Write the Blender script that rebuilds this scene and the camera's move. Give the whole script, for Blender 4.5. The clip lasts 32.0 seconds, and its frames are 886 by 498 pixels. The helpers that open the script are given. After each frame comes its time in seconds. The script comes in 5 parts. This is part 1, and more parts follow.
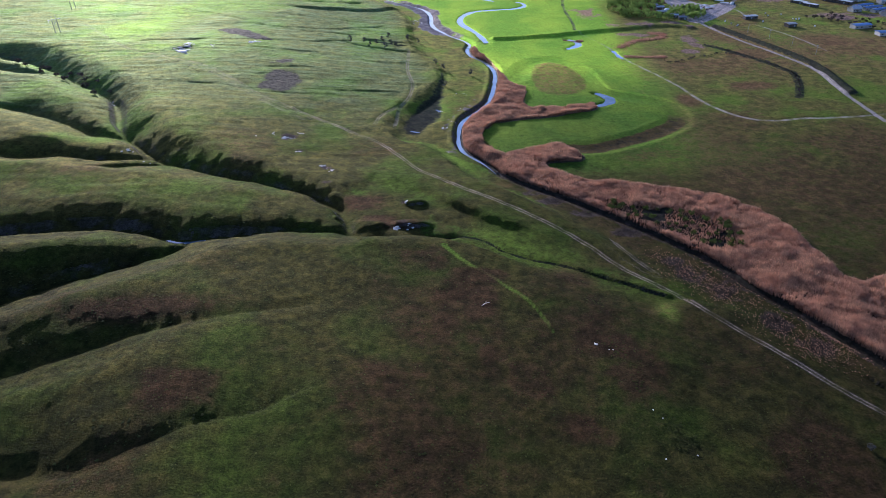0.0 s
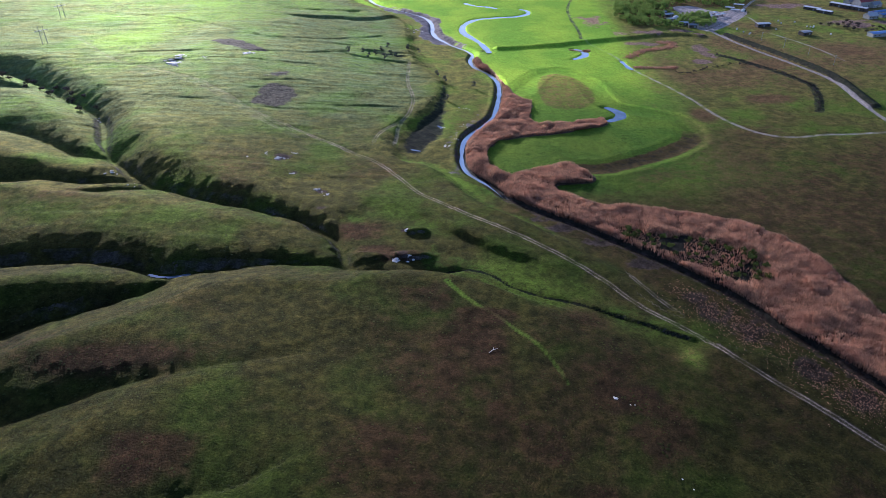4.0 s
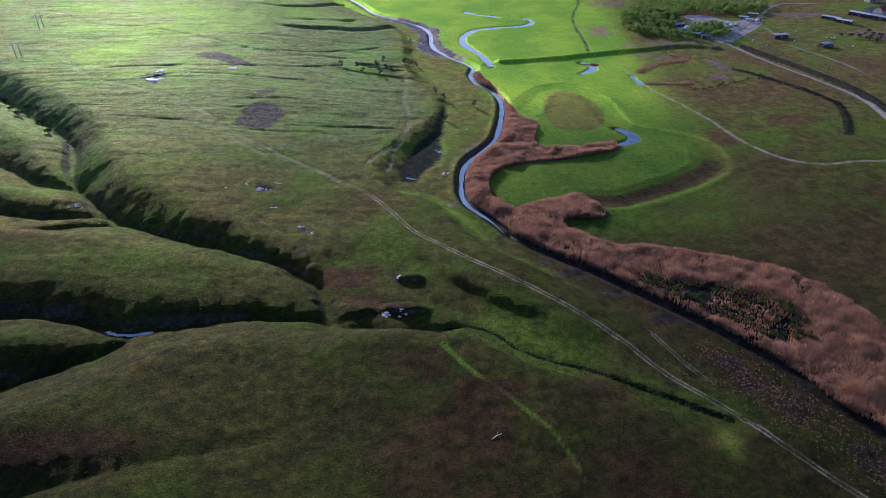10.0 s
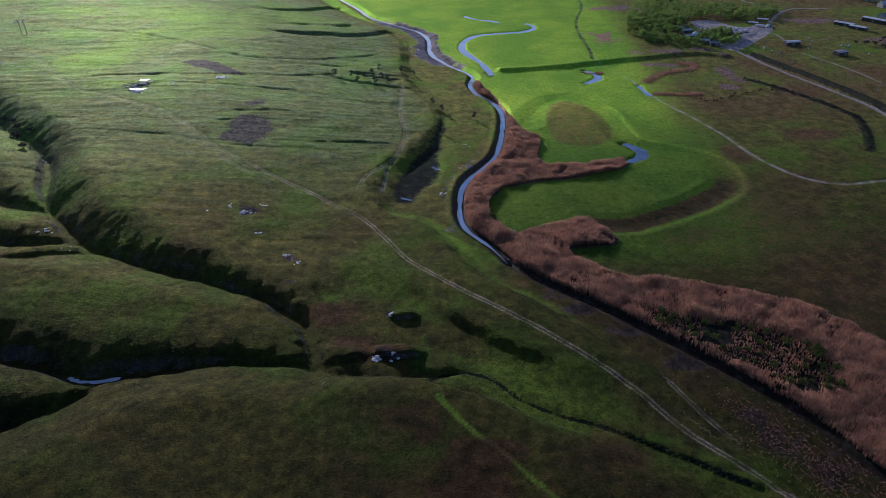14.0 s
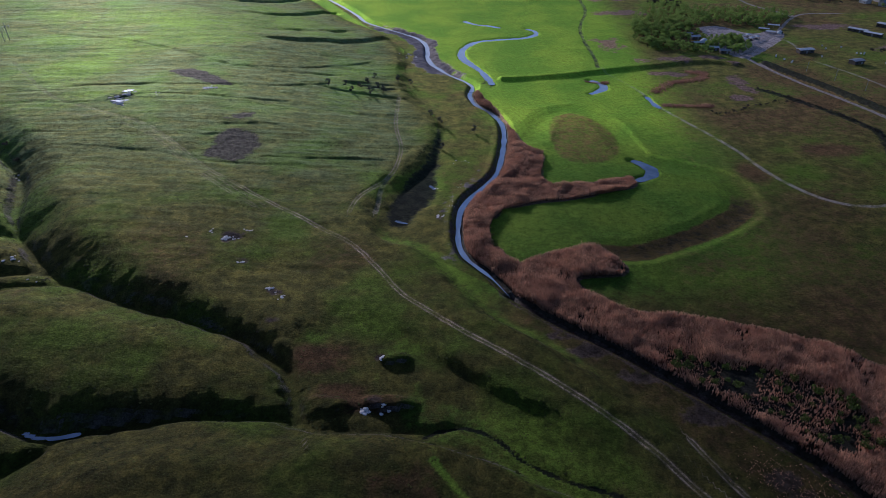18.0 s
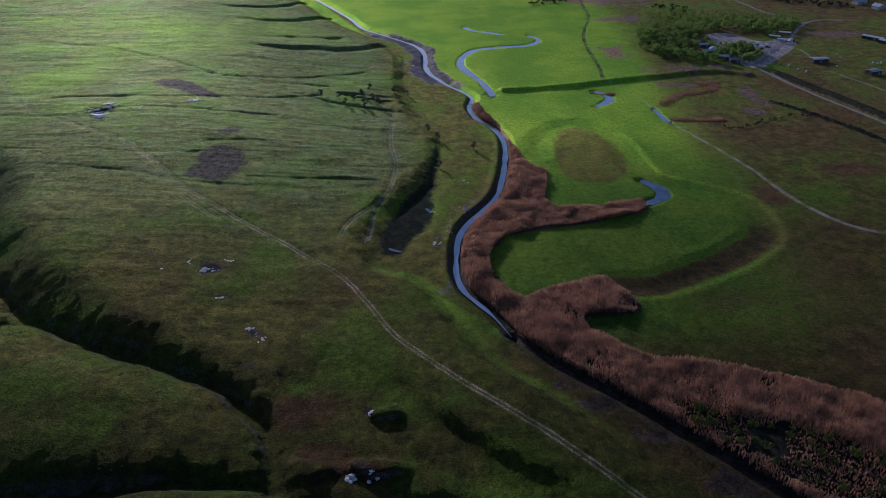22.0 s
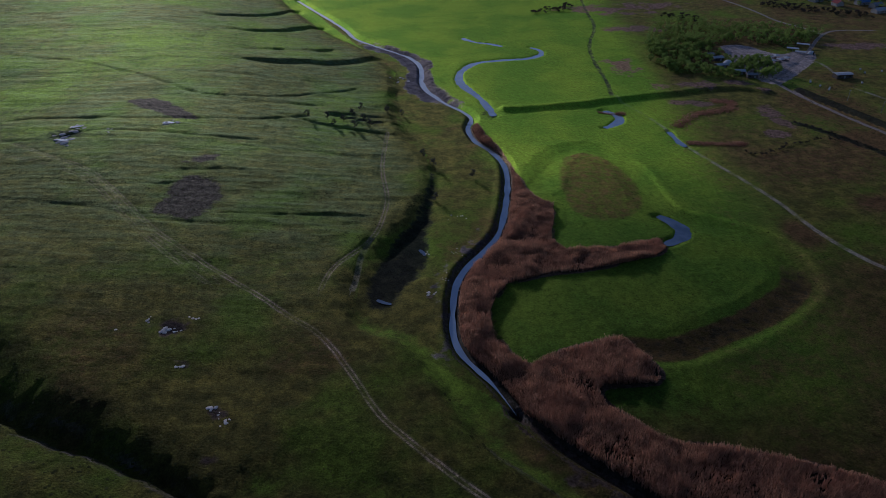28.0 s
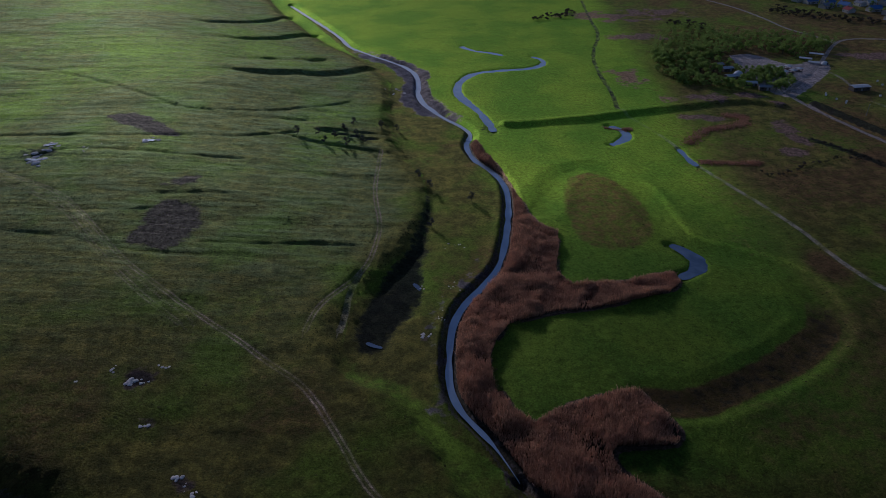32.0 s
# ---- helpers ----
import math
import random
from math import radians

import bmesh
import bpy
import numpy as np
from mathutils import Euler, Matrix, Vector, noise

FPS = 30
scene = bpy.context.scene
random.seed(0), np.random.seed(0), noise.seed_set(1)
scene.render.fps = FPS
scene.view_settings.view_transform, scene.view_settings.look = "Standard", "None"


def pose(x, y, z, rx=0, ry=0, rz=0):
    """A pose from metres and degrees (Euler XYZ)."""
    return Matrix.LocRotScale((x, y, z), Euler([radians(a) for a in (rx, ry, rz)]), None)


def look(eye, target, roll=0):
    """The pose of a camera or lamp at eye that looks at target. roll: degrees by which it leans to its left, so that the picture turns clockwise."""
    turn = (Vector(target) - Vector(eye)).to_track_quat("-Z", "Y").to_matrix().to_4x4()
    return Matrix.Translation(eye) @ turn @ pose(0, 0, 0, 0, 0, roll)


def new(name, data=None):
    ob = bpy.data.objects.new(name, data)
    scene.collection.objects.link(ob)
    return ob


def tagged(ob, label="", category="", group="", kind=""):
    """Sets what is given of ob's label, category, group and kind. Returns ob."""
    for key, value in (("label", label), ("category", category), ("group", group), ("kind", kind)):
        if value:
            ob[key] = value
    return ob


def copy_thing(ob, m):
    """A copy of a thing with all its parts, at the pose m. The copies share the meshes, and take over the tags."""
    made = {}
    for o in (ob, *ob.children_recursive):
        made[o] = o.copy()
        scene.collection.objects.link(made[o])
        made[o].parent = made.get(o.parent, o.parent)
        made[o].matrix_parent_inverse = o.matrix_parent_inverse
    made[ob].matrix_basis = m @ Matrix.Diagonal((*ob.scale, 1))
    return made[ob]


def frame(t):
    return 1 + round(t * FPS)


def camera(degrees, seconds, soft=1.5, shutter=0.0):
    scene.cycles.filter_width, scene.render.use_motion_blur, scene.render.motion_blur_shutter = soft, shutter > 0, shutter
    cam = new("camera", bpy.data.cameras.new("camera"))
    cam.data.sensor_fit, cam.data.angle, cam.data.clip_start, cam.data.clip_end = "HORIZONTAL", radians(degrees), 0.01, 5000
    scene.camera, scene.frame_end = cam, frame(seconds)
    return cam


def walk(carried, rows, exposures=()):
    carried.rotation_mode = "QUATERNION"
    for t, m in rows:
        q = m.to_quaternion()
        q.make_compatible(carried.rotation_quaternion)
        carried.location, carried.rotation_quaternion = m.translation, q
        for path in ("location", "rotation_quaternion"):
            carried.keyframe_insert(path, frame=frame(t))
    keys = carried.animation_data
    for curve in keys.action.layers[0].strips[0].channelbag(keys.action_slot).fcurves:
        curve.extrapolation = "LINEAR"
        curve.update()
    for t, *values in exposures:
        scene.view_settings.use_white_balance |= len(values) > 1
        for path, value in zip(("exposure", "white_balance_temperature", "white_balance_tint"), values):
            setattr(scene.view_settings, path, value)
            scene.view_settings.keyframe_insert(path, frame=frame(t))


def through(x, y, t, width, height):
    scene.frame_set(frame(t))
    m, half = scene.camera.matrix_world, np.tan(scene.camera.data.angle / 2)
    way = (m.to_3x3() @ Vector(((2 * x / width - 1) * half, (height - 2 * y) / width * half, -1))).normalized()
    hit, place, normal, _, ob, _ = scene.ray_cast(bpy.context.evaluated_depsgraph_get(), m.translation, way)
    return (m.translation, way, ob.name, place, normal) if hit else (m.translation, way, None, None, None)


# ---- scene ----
cam = camera(68.0, 32.0, 0.8)
ROWS = [
    (0.0, 0.00, 0.00, 150.00, -0.713, -32.508, 0.884),
    (0.5, -0.17, 3.10, 149.98, -0.702, -32.470, 0.941),
    (1.0, -0.35, 6.25, 149.91, -0.691, -32.433, 0.963),
    (1.5, -0.53, 9.52, 149.95, -0.696, -32.441, 0.949),
    (2.0, -0.52, 12.60, 149.88, -0.685, -32.404, 0.983),
    (2.5, -0.50, 15.81, 149.86, -0.682, -32.375, 1.005),
    (3.0, -0.47, 18.92, 149.79, -0.679, -32.356, 1.027),
    (3.5, -0.43, 22.13, 149.80, -0.684, -32.346, 1.038),
    (5.5, 0.46, 34.59, 149.43, -0.620, -32.234, 1.161),
    (6.0, 0.53, 37.86, 149.45, -0.632, -32.242, 1.159),
    (6.5, 0.70, 41.00, 149.32, -0.629, -32.214, 1.170),
    (7.0, 0.90, 44.09, 149.18, -0.618, -32.195, 1.168),
    (7.5, 1.07, 47.25, 149.17, -0.615, -32.203, 1.179),
    (8.0, 1.30, 50.36, 149.05, -0.597, -32.192, 1.165),
    (8.5, 1.45, 53.59, 149.05, -0.609, -32.210, 1.164),
    (9.0, 1.62, 56.74, 148.96, -0.606, -32.208, 1.162),
    (9.5, 1.80, 59.86, 148.84, -0.603, -32.207, 1.148),
    (10.0, 1.94, 63.03, 148.77, -0.600, -32.188, 1.135),
    (10.5, 2.09, 66.19, 148.73, -0.590, -32.196, 1.122),
    (11.0, 2.34, 69.38, 148.72, -0.580, -32.223, 1.132),
    (11.5, 2.54, 72.55, 148.76, -0.577, -32.240, 1.154),
    (12.0, 2.69, 75.77, 148.61, -0.574, -32.230, 1.106),
    (12.5, 2.87, 78.94, 148.51, -0.571, -32.229, 1.080),
    (13.0, 3.07, 82.15, 148.43, -0.568, -32.237, 1.079),
    (13.5, 3.24, 85.31, 148.31, -0.573, -32.245, 1.054),
    (14.0, 3.41, 88.54, 148.25, -0.570, -32.244, 1.029),
    (14.5, 3.53, 91.74, 148.19, -0.551, -32.261, 1.004),
    (16.5, 4.52, 104.40, 147.93, -0.501, -32.275, 0.986),
    (17.0, 4.75, 107.48, 147.80, -0.498, -32.265, 0.984),
    (17.5, 4.95, 110.44, 147.73, -0.503, -32.264, 1.006),
    (18.0, 5.14, 113.61, 147.65, -0.501, -32.272, 0.993),
    (18.5, 5.32, 116.80, 147.60, -0.490, -32.262, 0.980),
    (19.0, 5.47, 119.98, 147.52, -0.495, -32.270, 0.954),
    (19.5, 5.67, 123.15, 147.49, -0.492, -32.269, 0.953),
    (20.0, 5.84, 126.37, 147.43, -0.496, -32.259, 0.940),
    (20.5, 6.02, 129.53, 147.34, -0.486, -32.258, 0.939),
    (21.0, 6.19, 132.72, 147.32, -0.483, -32.257, 0.937),
    (21.5, 6.33, 135.96, 147.32, -0.495, -32.274, 0.924),
    (22.0, 6.59, 139.09, 147.17, -0.492, -32.255, 0.934),
    (22.5, 6.77, 142.28, 147.12, -0.489, -32.245, 0.933),
    (23.0, 6.95, 145.46, 147.04, -0.494, -32.235, 0.919),
    (23.5, 7.12, 148.69, 147.04, -0.491, -32.252, 0.906),
    (24.0, 7.37, 151.83, 146.97, -0.480, -32.242, 0.928),
    (24.5, 7.54, 155.04, 146.91, -0.492, -32.250, 0.914),
    (25.0, 7.70, 158.27, 146.85, -0.498, -32.250, 0.925),
    (25.5, 7.89, 161.50, 146.87, -0.495, -32.249, 0.923),
    (27.5, 8.68, 174.52, 146.68, -0.506, -32.227, 0.917),
    (28.0, 8.93, 177.64, 146.52, -0.495, -32.190, 0.951),
    (28.5, 9.11, 180.85, 146.48, -0.500, -32.180, 0.937),
    (29.0, 9.32, 184.08, 146.33, -0.497, -32.170, 0.960),
    (29.5, 9.49, 187.28, 146.22, -0.502, -32.151, 0.946),
    (30.0, 9.63, 190.57, 146.22, -0.506, -32.159, 0.921),
    (30.5, 9.84, 193.80, 146.18, -0.518, -32.149, 0.931),
    (31.0, 10.03, 197.05, 146.13, -0.523, -32.148, 0.907),
    (31.5, 10.26, 200.27, 146.12, -0.520, -32.129, 0.905),
    (32.0, 10.45, 203.54, 146.07, -0.525, -32.110, 0.891),
]
EXPOSURES = [(t, e, 4780.0, 27.0) for t, e in ((0.0, -0.1), (8.0, -0.25), (14.0, -1.04), (18.0, -1.22), (20.0, -1.27), (25.0, -1.85), (32.0, -2.2))]
walk(cam, [(t, pose(x, y, z, 90 + pitch, roll, yaw)) for t, x, y, z, yaw, pitch, roll in ROWS], EXPOSURES)

# ---- world and sun ----
SUN_ELEV, SUN_AZ = radians(14.0), radians(-25.0)      # azimuth from +y, clockwise
world = bpy.data.worlds.new("world")
scene.world = world
world.use_nodes = True
wn = world.node_tree.nodes
sky = wn.new("ShaderNodeTexSky")
sky.sky_type, sky.sun_disc = "NISHITA", False
sky.sun_elevation, sky.sun_rotation = SUN_ELEV, SUN_AZ
world.node_tree.links.new(sky.outputs[0], wn["Background"].inputs[0])
wn["Background"].inputs[1].default_value = 0.15
sun_data = bpy.data.lights.new("sun", "SUN")
sun_data.energy, sun_data.angle, sun_data.color = 5.0, radians(0.8), (1.0, 0.88, 0.68)
sun = new("sun", sun_data)
toward = Vector((math.sin(SUN_AZ) * math.cos(SUN_ELEV), math.cos(SUN_AZ) * math.cos(SUN_ELEV), math.sin(SUN_ELEV)))
sun.matrix_world = look(toward * 900, (0, 0, 0))

# ---- plan: lines on the ground, in metres ----
RIVER = [(-153, 962), (-140, 937), (-111, 881), (-98, 856), (-83, 827), (-71, 793), (-64, 781), (-51, 765), (-29, 740), (-17, 726), (-8, 706), (-6, 684), (-6, 659), (-3, 645), (2, 632), (12, 613), (22, 599), (29, 586), (27, 575), (25, 568), (26, 557), (30, 543), (38, 531), (43, 516), (44, 503), (43, 487), (40.5, 468), (37.5, 451), (34.5, 438), (30, 428), (24, 419), (18, 410), (14, 400), (12.4, 390), (11.8, 378), (11.5, 369), (12.5, 361), (15, 354), (19, 348), (24, 341), (28, 333), (31, 326)]
REED_NORTH = [(31, 570), (35, 551), (42, 530), (47, 506), (52, 478), (55, 468), (63, 462), (61, 448), (57, 429), (62, 420), (85, 421), (97, 426), (105, 427), (106, 420), (100, 414), (67, 404), (53, 403), (35, 396), (29, 387), (26, 377), (26, 366), (32, 352), (38, 346), (45, 352), (63, 358), (73, 360), (80, 347), (81, 340), (78, 337), (61, 337), (58, 333), (60, 327), (66, 321), (74, 313), (105, 306), (121, 300), (138, 292), (146, 287), (154, 276), (161, 257), (164, 231), (165, 220), (171, 215), (183, 220)]
SCRUB = [(78, 291), (92, 285), (112, 281), (126, 274), (133, 267), (137, 255), (132, 242), (120, 245), (109, 255), (98, 267), (85, 277)]
OXBOW = [(77, 356), (90, 354), (105, 361), (124, 370), (140, 381), (150, 390), (154, 402), (155, 415), (150, 429), (137, 438), (123, 446), (114, 453), (112, 474), (109, 507), (96, 529), (80, 528), (67, 512), (59, 484)]
BROWN_OVAL = [(77, 520), (93, 528), (106, 507), (111, 482), (107, 456), (93, 444), (74, 447), (69, 465), (70, 496)]
POND_EAST = [(111, 450), (116, 444), (119, 436), (116, 429), (107, 424)]
POND_NORTH = [(115, 590), (122, 583), (123, 574), (118, 567), (110, 561)]
FAR_OXBOW = [(86, 745), (93, 738), (94, 725), (82, 712), (59, 709), (41, 706), (30, 694), (23, 676), (22, 656), (28, 639), (35, 622), (40, 603), (43, 585)]
FAR_POOL = [(29, 780), (39, 765), (50, 761), (63, 751)]
PUDDLE = [(147, 553), (148, 537), (150, 530)]
DAM = [(52, 597), (71, 598), (108, 605), (128, 612), (168, 621), (209, 632), (233, 617)]
PATH_EAST = [(167, 957), (158, 865), (156, 811), (136, 748), (131, 695), (131, 649), (127, 616), (135, 595), (146, 563), (149, 534), (157, 510), (166, 485), (174, 460), (178, 430), (189, 404), (199, 394), (211, 390), (233, 393), (239, 391), (265, 391), (283, 393)]
ROAD_EAST = [(248, 641), (249, 617), (261, 567), (274, 527), (284, 485), (280, 455), (277, 427), (276, 382)]
ROAD_VILLAGE = [(248, 641), (267, 659), (304, 705), (338, 755), (359, 771), (388, 766)]
ROAD_FAR = [(340, 758), (335, 782), (323, 799), (319, 854), (308, 904), (288, 948)]
YARD = [(243, 731), (262, 736), (278, 695), (302, 714), (309, 693), (255, 634), (243, 630), (235, 654), (237, 674)]
WOOD = [(174, 698), (188, 757), (205, 798), (238, 830), (269, 800), (304, 790), (330, 775), (342, 760), (325, 742), (300, 728), (284, 722), (267, 742), (240, 738), (228, 716), (239, 690), (258, 690), (262, 658), (248, 640), (232, 646), (205, 660), (184, 664)]
GULLY_MAIN = [(-379, 533), (-332, 529), (-288, 496), (-262, 470), (-239, 452), (-220, 431), (-210, 414), (-200, 388), (-184, 365), (-170, 351), (-156, 337), (-139, 328), (-119, 318), (-107, 313), (-84, 304.5), (-67, 296), (-57, 288), (-47, 275), (-41, 258)]
GULLY_MID = [(-228, 254), (-199, 258), (-185, 260), (-167, 262), (-149, 262), (-128, 255), (-116, 250.5), (-102, 254), (-88, 256), (-72, 259), (-60, 258), (-50, 258), (-40, 254), (-28, 251), (-5, 250), (5, 252)]
BROOK = [(-2, 249), (3, 253), (13, 253), (22, 246), (25, 241), (33, 236), (40, 232), (49, 229), (60, 223), (67, 219), (76, 214), (83, 209), (88, 207)]
GULLY_SOUTH = [(-192, 188), (-170, 205), (-162, 210), (-155, 218), (-146, 223), (-132, 230), (-121, 237), (-114, 244)]
GULLY_FOOT = [(-173, 146), (-146, 160), (-136, 163), (-130, 167), (-121, 171), (-111, 176), (-98, 179), (-85, 181), (-68, 185), (-50, 190)]
GULLY_NEAR = [(-152, 116), (-123, 120), (-107, 119), (-98, 120), (-89, 125), (-80, 130), (-70, 135), (-57, 137), (-49, 142)]
TRIB_A = [(-371, 506), (-329, 494), (-299, 484), (-284, 487), (-257, 465)]
TRIB_B = [(-305, 411), (-269, 411), (-244, 398), (-223, 382), (-205, 373), (-186, 367)]
TRIB_C = [(-258, 332), (-231, 338), (-214, 342), (-192, 337), (-176, 338), (-160, 339)]
TRIB_D = [(-190, 318), (-175, 323), (-160, 328), (-146, 331)]
SCARP = [(-48, 318), (-37, 313), (-25, 308), (-13, 300), (-5, 293), (4, 283), (13, 275), (23, 266), (33, 260), (41, 256), (44, 250)]
BANK = [(-190, 1010), (-160, 930), (-130, 868), (-104, 815), (-80, 775), (-57, 745), (-43, 718), (-26, 679), (-23, 606), (-14, 550), (0, 524), (3, 501), (2, 461), (-9, 439), (-21, 422), (-26, 400), (-25, 378), (-20, 365), (-8, 362), (2, 350), (14, 326), (25, 306), (37, 296), (51, 282), (65, 265), (77, 250), (86, 238), (97, 224), (110, 208), (122, 190), (141, 165)]
TRACK_WEST = [(-313, 604), (-242, 520), (-222, 512), (-194, 494), (-166, 479), (-140, 451), (-119, 428), (-97, 409), (-79, 395), (-65, 385), (-48, 371), (-34, 360), (-21, 338), (-13, 323), (-6, 314), (6, 301), (17, 291), (27, 282), (37, 274), (46, 265), (54, 257), (62, 248), (69, 238), (75, 227), (81, 220), (88, 213), (93, 207), (97, 200), (107, 186), (120, 170), (129, 158), (139, 146)]
TRACK_SPUR = [(78, 249), (81, 240), (84, 232), (88, 225)]
PATH_BANK = [(-24, 552), (-24, 523), (-24, 505), (-22, 487), (-18, 465), (-19, 447), (-21, 434), (-24, 427), (-30, 416), (-37, 406), (-39, 397), (-40, 389)]
PATH_RUT = [(-24, 427), (-27, 414), (-27, 401), (-28, 391)]
TRACK_FAINT = [(-232, 501), (-205, 492), (-182, 481), (-161, 467), (-135, 437), (-106, 407), (-85, 390)]
RILL_A = [(-245, 839), (-190, 843), (-157, 873), (-134, 906)]
RILL_B = [(-202, 786), (-175, 783), (-141, 792), (-114, 818), (-98, 831)]
RILL_C = [(-170, 709), (-126, 722), (-98, 722), (-74, 731)]
RILL_D = [(-165, 689), (-130, 676), (-101, 684), (-74, 687), (-36, 718)]
RILL_E = [(-247, 595), (-217, 596), (-179, 597), (-143, 580)]
FURROW = [(-315, 681), (-268, 667), (-240, 653), (-214, 638), (-181, 615), (-150, 593), (-127, 593), (-102, 599), (-80, 609), (-51, 628)]
STREAMLET = [(-245, 545), (-227, 551), (-198, 549), (-172, 547), (-152, 549), (-128, 553), (-101, 557), (-74, 571)]
PATCH_A = [(-124, 441), (-123, 458), (-122, 474), (-117, 479), (-105, 472), (-96, 463), (-99, 453), (-103, 439), (-114, 437)]
PATCH_B = [(-186, 576), (-173, 581), (-154, 567), (-133, 550), (-148, 549), (-171, 564)]
RILL_F = [(-65, 513), (-39, 513), (-20, 512), (-2, 513)]
STREAM_LOW = [(-202, 519), (-193, 529), (-172, 529), (-144, 527), (-120, 525), (-94, 527)]
PATCH_C = [(-128, 488), (-121, 501), (-108, 504), (-107, 494), (-118, 487)]
FURROW_B = [(-94, 445), (-77, 445), (-56, 447), (-42, 448), (-28, 447)]
LINE_GREEN = [(1, 235), (9, 223), (20, 214), (24, 208), (32, 199), (37, 188), (39, 180)]
SPOIL = [(255, 615), (279, 537), (289, 489), (285, 462), (282, 432)]
DITCH = [(31, 326), (38, 317), (48, 307), (57, 299), (65, 292), (73, 284), (81, 275.5), (89, 267), (97, 259), (104, 251), (110, 243), (115.5, 235), (120.5, 226), (124, 216), (130, 208), (139, 193), (149, 175), (154, 166)]
REED_LOOP = [(155, 560), (167, 576), (177, 582), (187, 584), (200, 589), (203, 603), (193, 603)]
REED_STRIP = [(154, 534), (168, 532), (184, 531)]
REED_ISLET = [(113, 587), (120, 585), (126, 583)]
WET_HOLLOW = [(2, 505), (6, 498), (6, 478), (3, 455), (5, 448), (2, 440), (3, 417), (1, 404), (-6, 396), (-9, 386), (-14, 378), (-21, 381), (-25, 392), (-21, 406), (-16, 426), (-5, 450), (0, 479)]
HEDGE = [(227, 560), (234, 550), (240, 540), (245, 530), (252, 515), (258, 501), (262, 486), (264, 478), (257, 453), (245, 429)]
HEDGE_LOW = [(180, 519), (187, 514), (201, 522), (211, 530), (218, 529), (228, 535), (239, 531), (245, 530)]
PATH_SHED = [(296, 687), (299, 667), (296, 645)]
PATH_FIELD = [(294, 615), (309, 575), (314, 534)]
TUFT_ROW = [(58, 175), (62, 164), (64, 152), (66, 142), (68, 135), (70, 130)]

# ---- numbers: noise, distances, heights ----
rng = np.random.default_rng(7)
TABLE = rng.random((256, 256))


def vnoise(x, y, size, seed=0):
    """Smooth value noise, -1 to 1, with cells of that size."""
    x, y = x / size + 17.3 * seed, y / size + 31.7 * seed
    i, j = np.floor(x).astype(int), np.floor(y).astype(int)
    u, v = x - i, y - j
    u, v = u * u * (3 - 2 * u), v * v * (3 - 2 * v)
    a, b = TABLE[i & 255, j & 255], TABLE[(i + 1) & 255, j & 255]
    c, d = TABLE[i & 255, (j + 1) & 255], TABLE[(i + 1) & 255, (j + 1) & 255]
    return 2 * ((a * (1 - u) + b * u) * (1 - v) + (c * (1 - u) + d * u) * v) - 1


def fbm(x, y, size, seed=0, octaves=3):
    return sum(vnoise(x, y, size / 2 ** k, seed + k) * 0.5 ** k for k in range(octaves)) / 1.75


def step(a, b, x):
    t = np.clip((x - a) / (b - a), 0, 1)
    return t * t * (3 - 2 * t)


def smooth_line(pts, rounds=2):
    """A line with its corners cut off."""
    p = np.array(pts, float)
    for _ in range(rounds):
        q = np.empty((2 * len(p) - 2, 2))
        q[0::2], q[1::2] = 0.75 * p[:-1] + 0.25 * p[1:], 0.25 * p[:-1] + 0.75 * p[1:]
        p = np.vstack([p[:1], q, p[-1:]])
    return p


def off_line(X, Y, pts, reach, rounds=1):
    """Signed distance from a line (positive on its left), and how far along it, 0 to 1; reach where it is farther off."""
    p = smooth_line(pts, rounds)
    best, along = np.full(X.shape, float(reach)), np.zeros(X.shape)
    length = np.concatenate([[0], np.cumsum(np.hypot(*np.diff(p, axis=0).T))])
    lo, hi = p.min(0) - reach, p.max(0) + reach
    idx = np.flatnonzero((X > lo[0]) & (X < hi[0]) & (Y > lo[1]) & (Y < hi[1]))
    x, y, b, s = X[idx], Y[idx], best[idx], along[idx]
    for k in range(len(p) - 1):
        ax, ay = p[k]
        dx, dy = p[k + 1] - p[k]
        n = dx * dx + dy * dy
        if n == 0:
            continue
        near = np.flatnonzero((x > min(ax, ax + dx) - reach) & (x < max(ax, ax + dx) + reach) & (y > min(ay, ay + dy) - reach) & (y < max(ay, ay + dy) + reach))
        xn, yn = x[near] - ax, y[near] - ay
        t = np.clip((xn * dx + yn * dy) / n, 0, 1)
        d = np.hypot(xn - t * dx, yn - t * dy)
        win = d < np.abs(b[near])
        side = np.where(dx * yn - dy * xn >= 0, 1.0, -1.0)
        b[near[win]] = (d * side)[win]
        s[near[win]] = ((length[k] + t * (length[k + 1] - length[k])) / length[-1])[win]
    best[idx], along[idx] = b, s
    return best, along


def inside(X, Y, pts):
    p = np.array(pts, float)
    q = np.roll(p, -1, 0)
    hit = np.zeros(X.shape, bool)
    for (ax, ay), (bx, by) in zip(p, q):
        if ay != by:
            hit ^= ((ay > Y) != (by > Y)) & (X < (bx - ax) * (Y - ay) / (by - ay) + ax)
    return hit


def in_area(X, Y, pts, soft, rounds=2):
    """1 well inside the closed line, 0 outside, soft metres of change round the line."""
    closed = smooth_line(list(pts) + [pts[0]], rounds)
    d, _ = off_line(X, Y, closed, soft * 1.01, 0)
    d = np.abs(d)
    return step(-soft, soft, np.where(inside(X, Y, closed), d, -d))


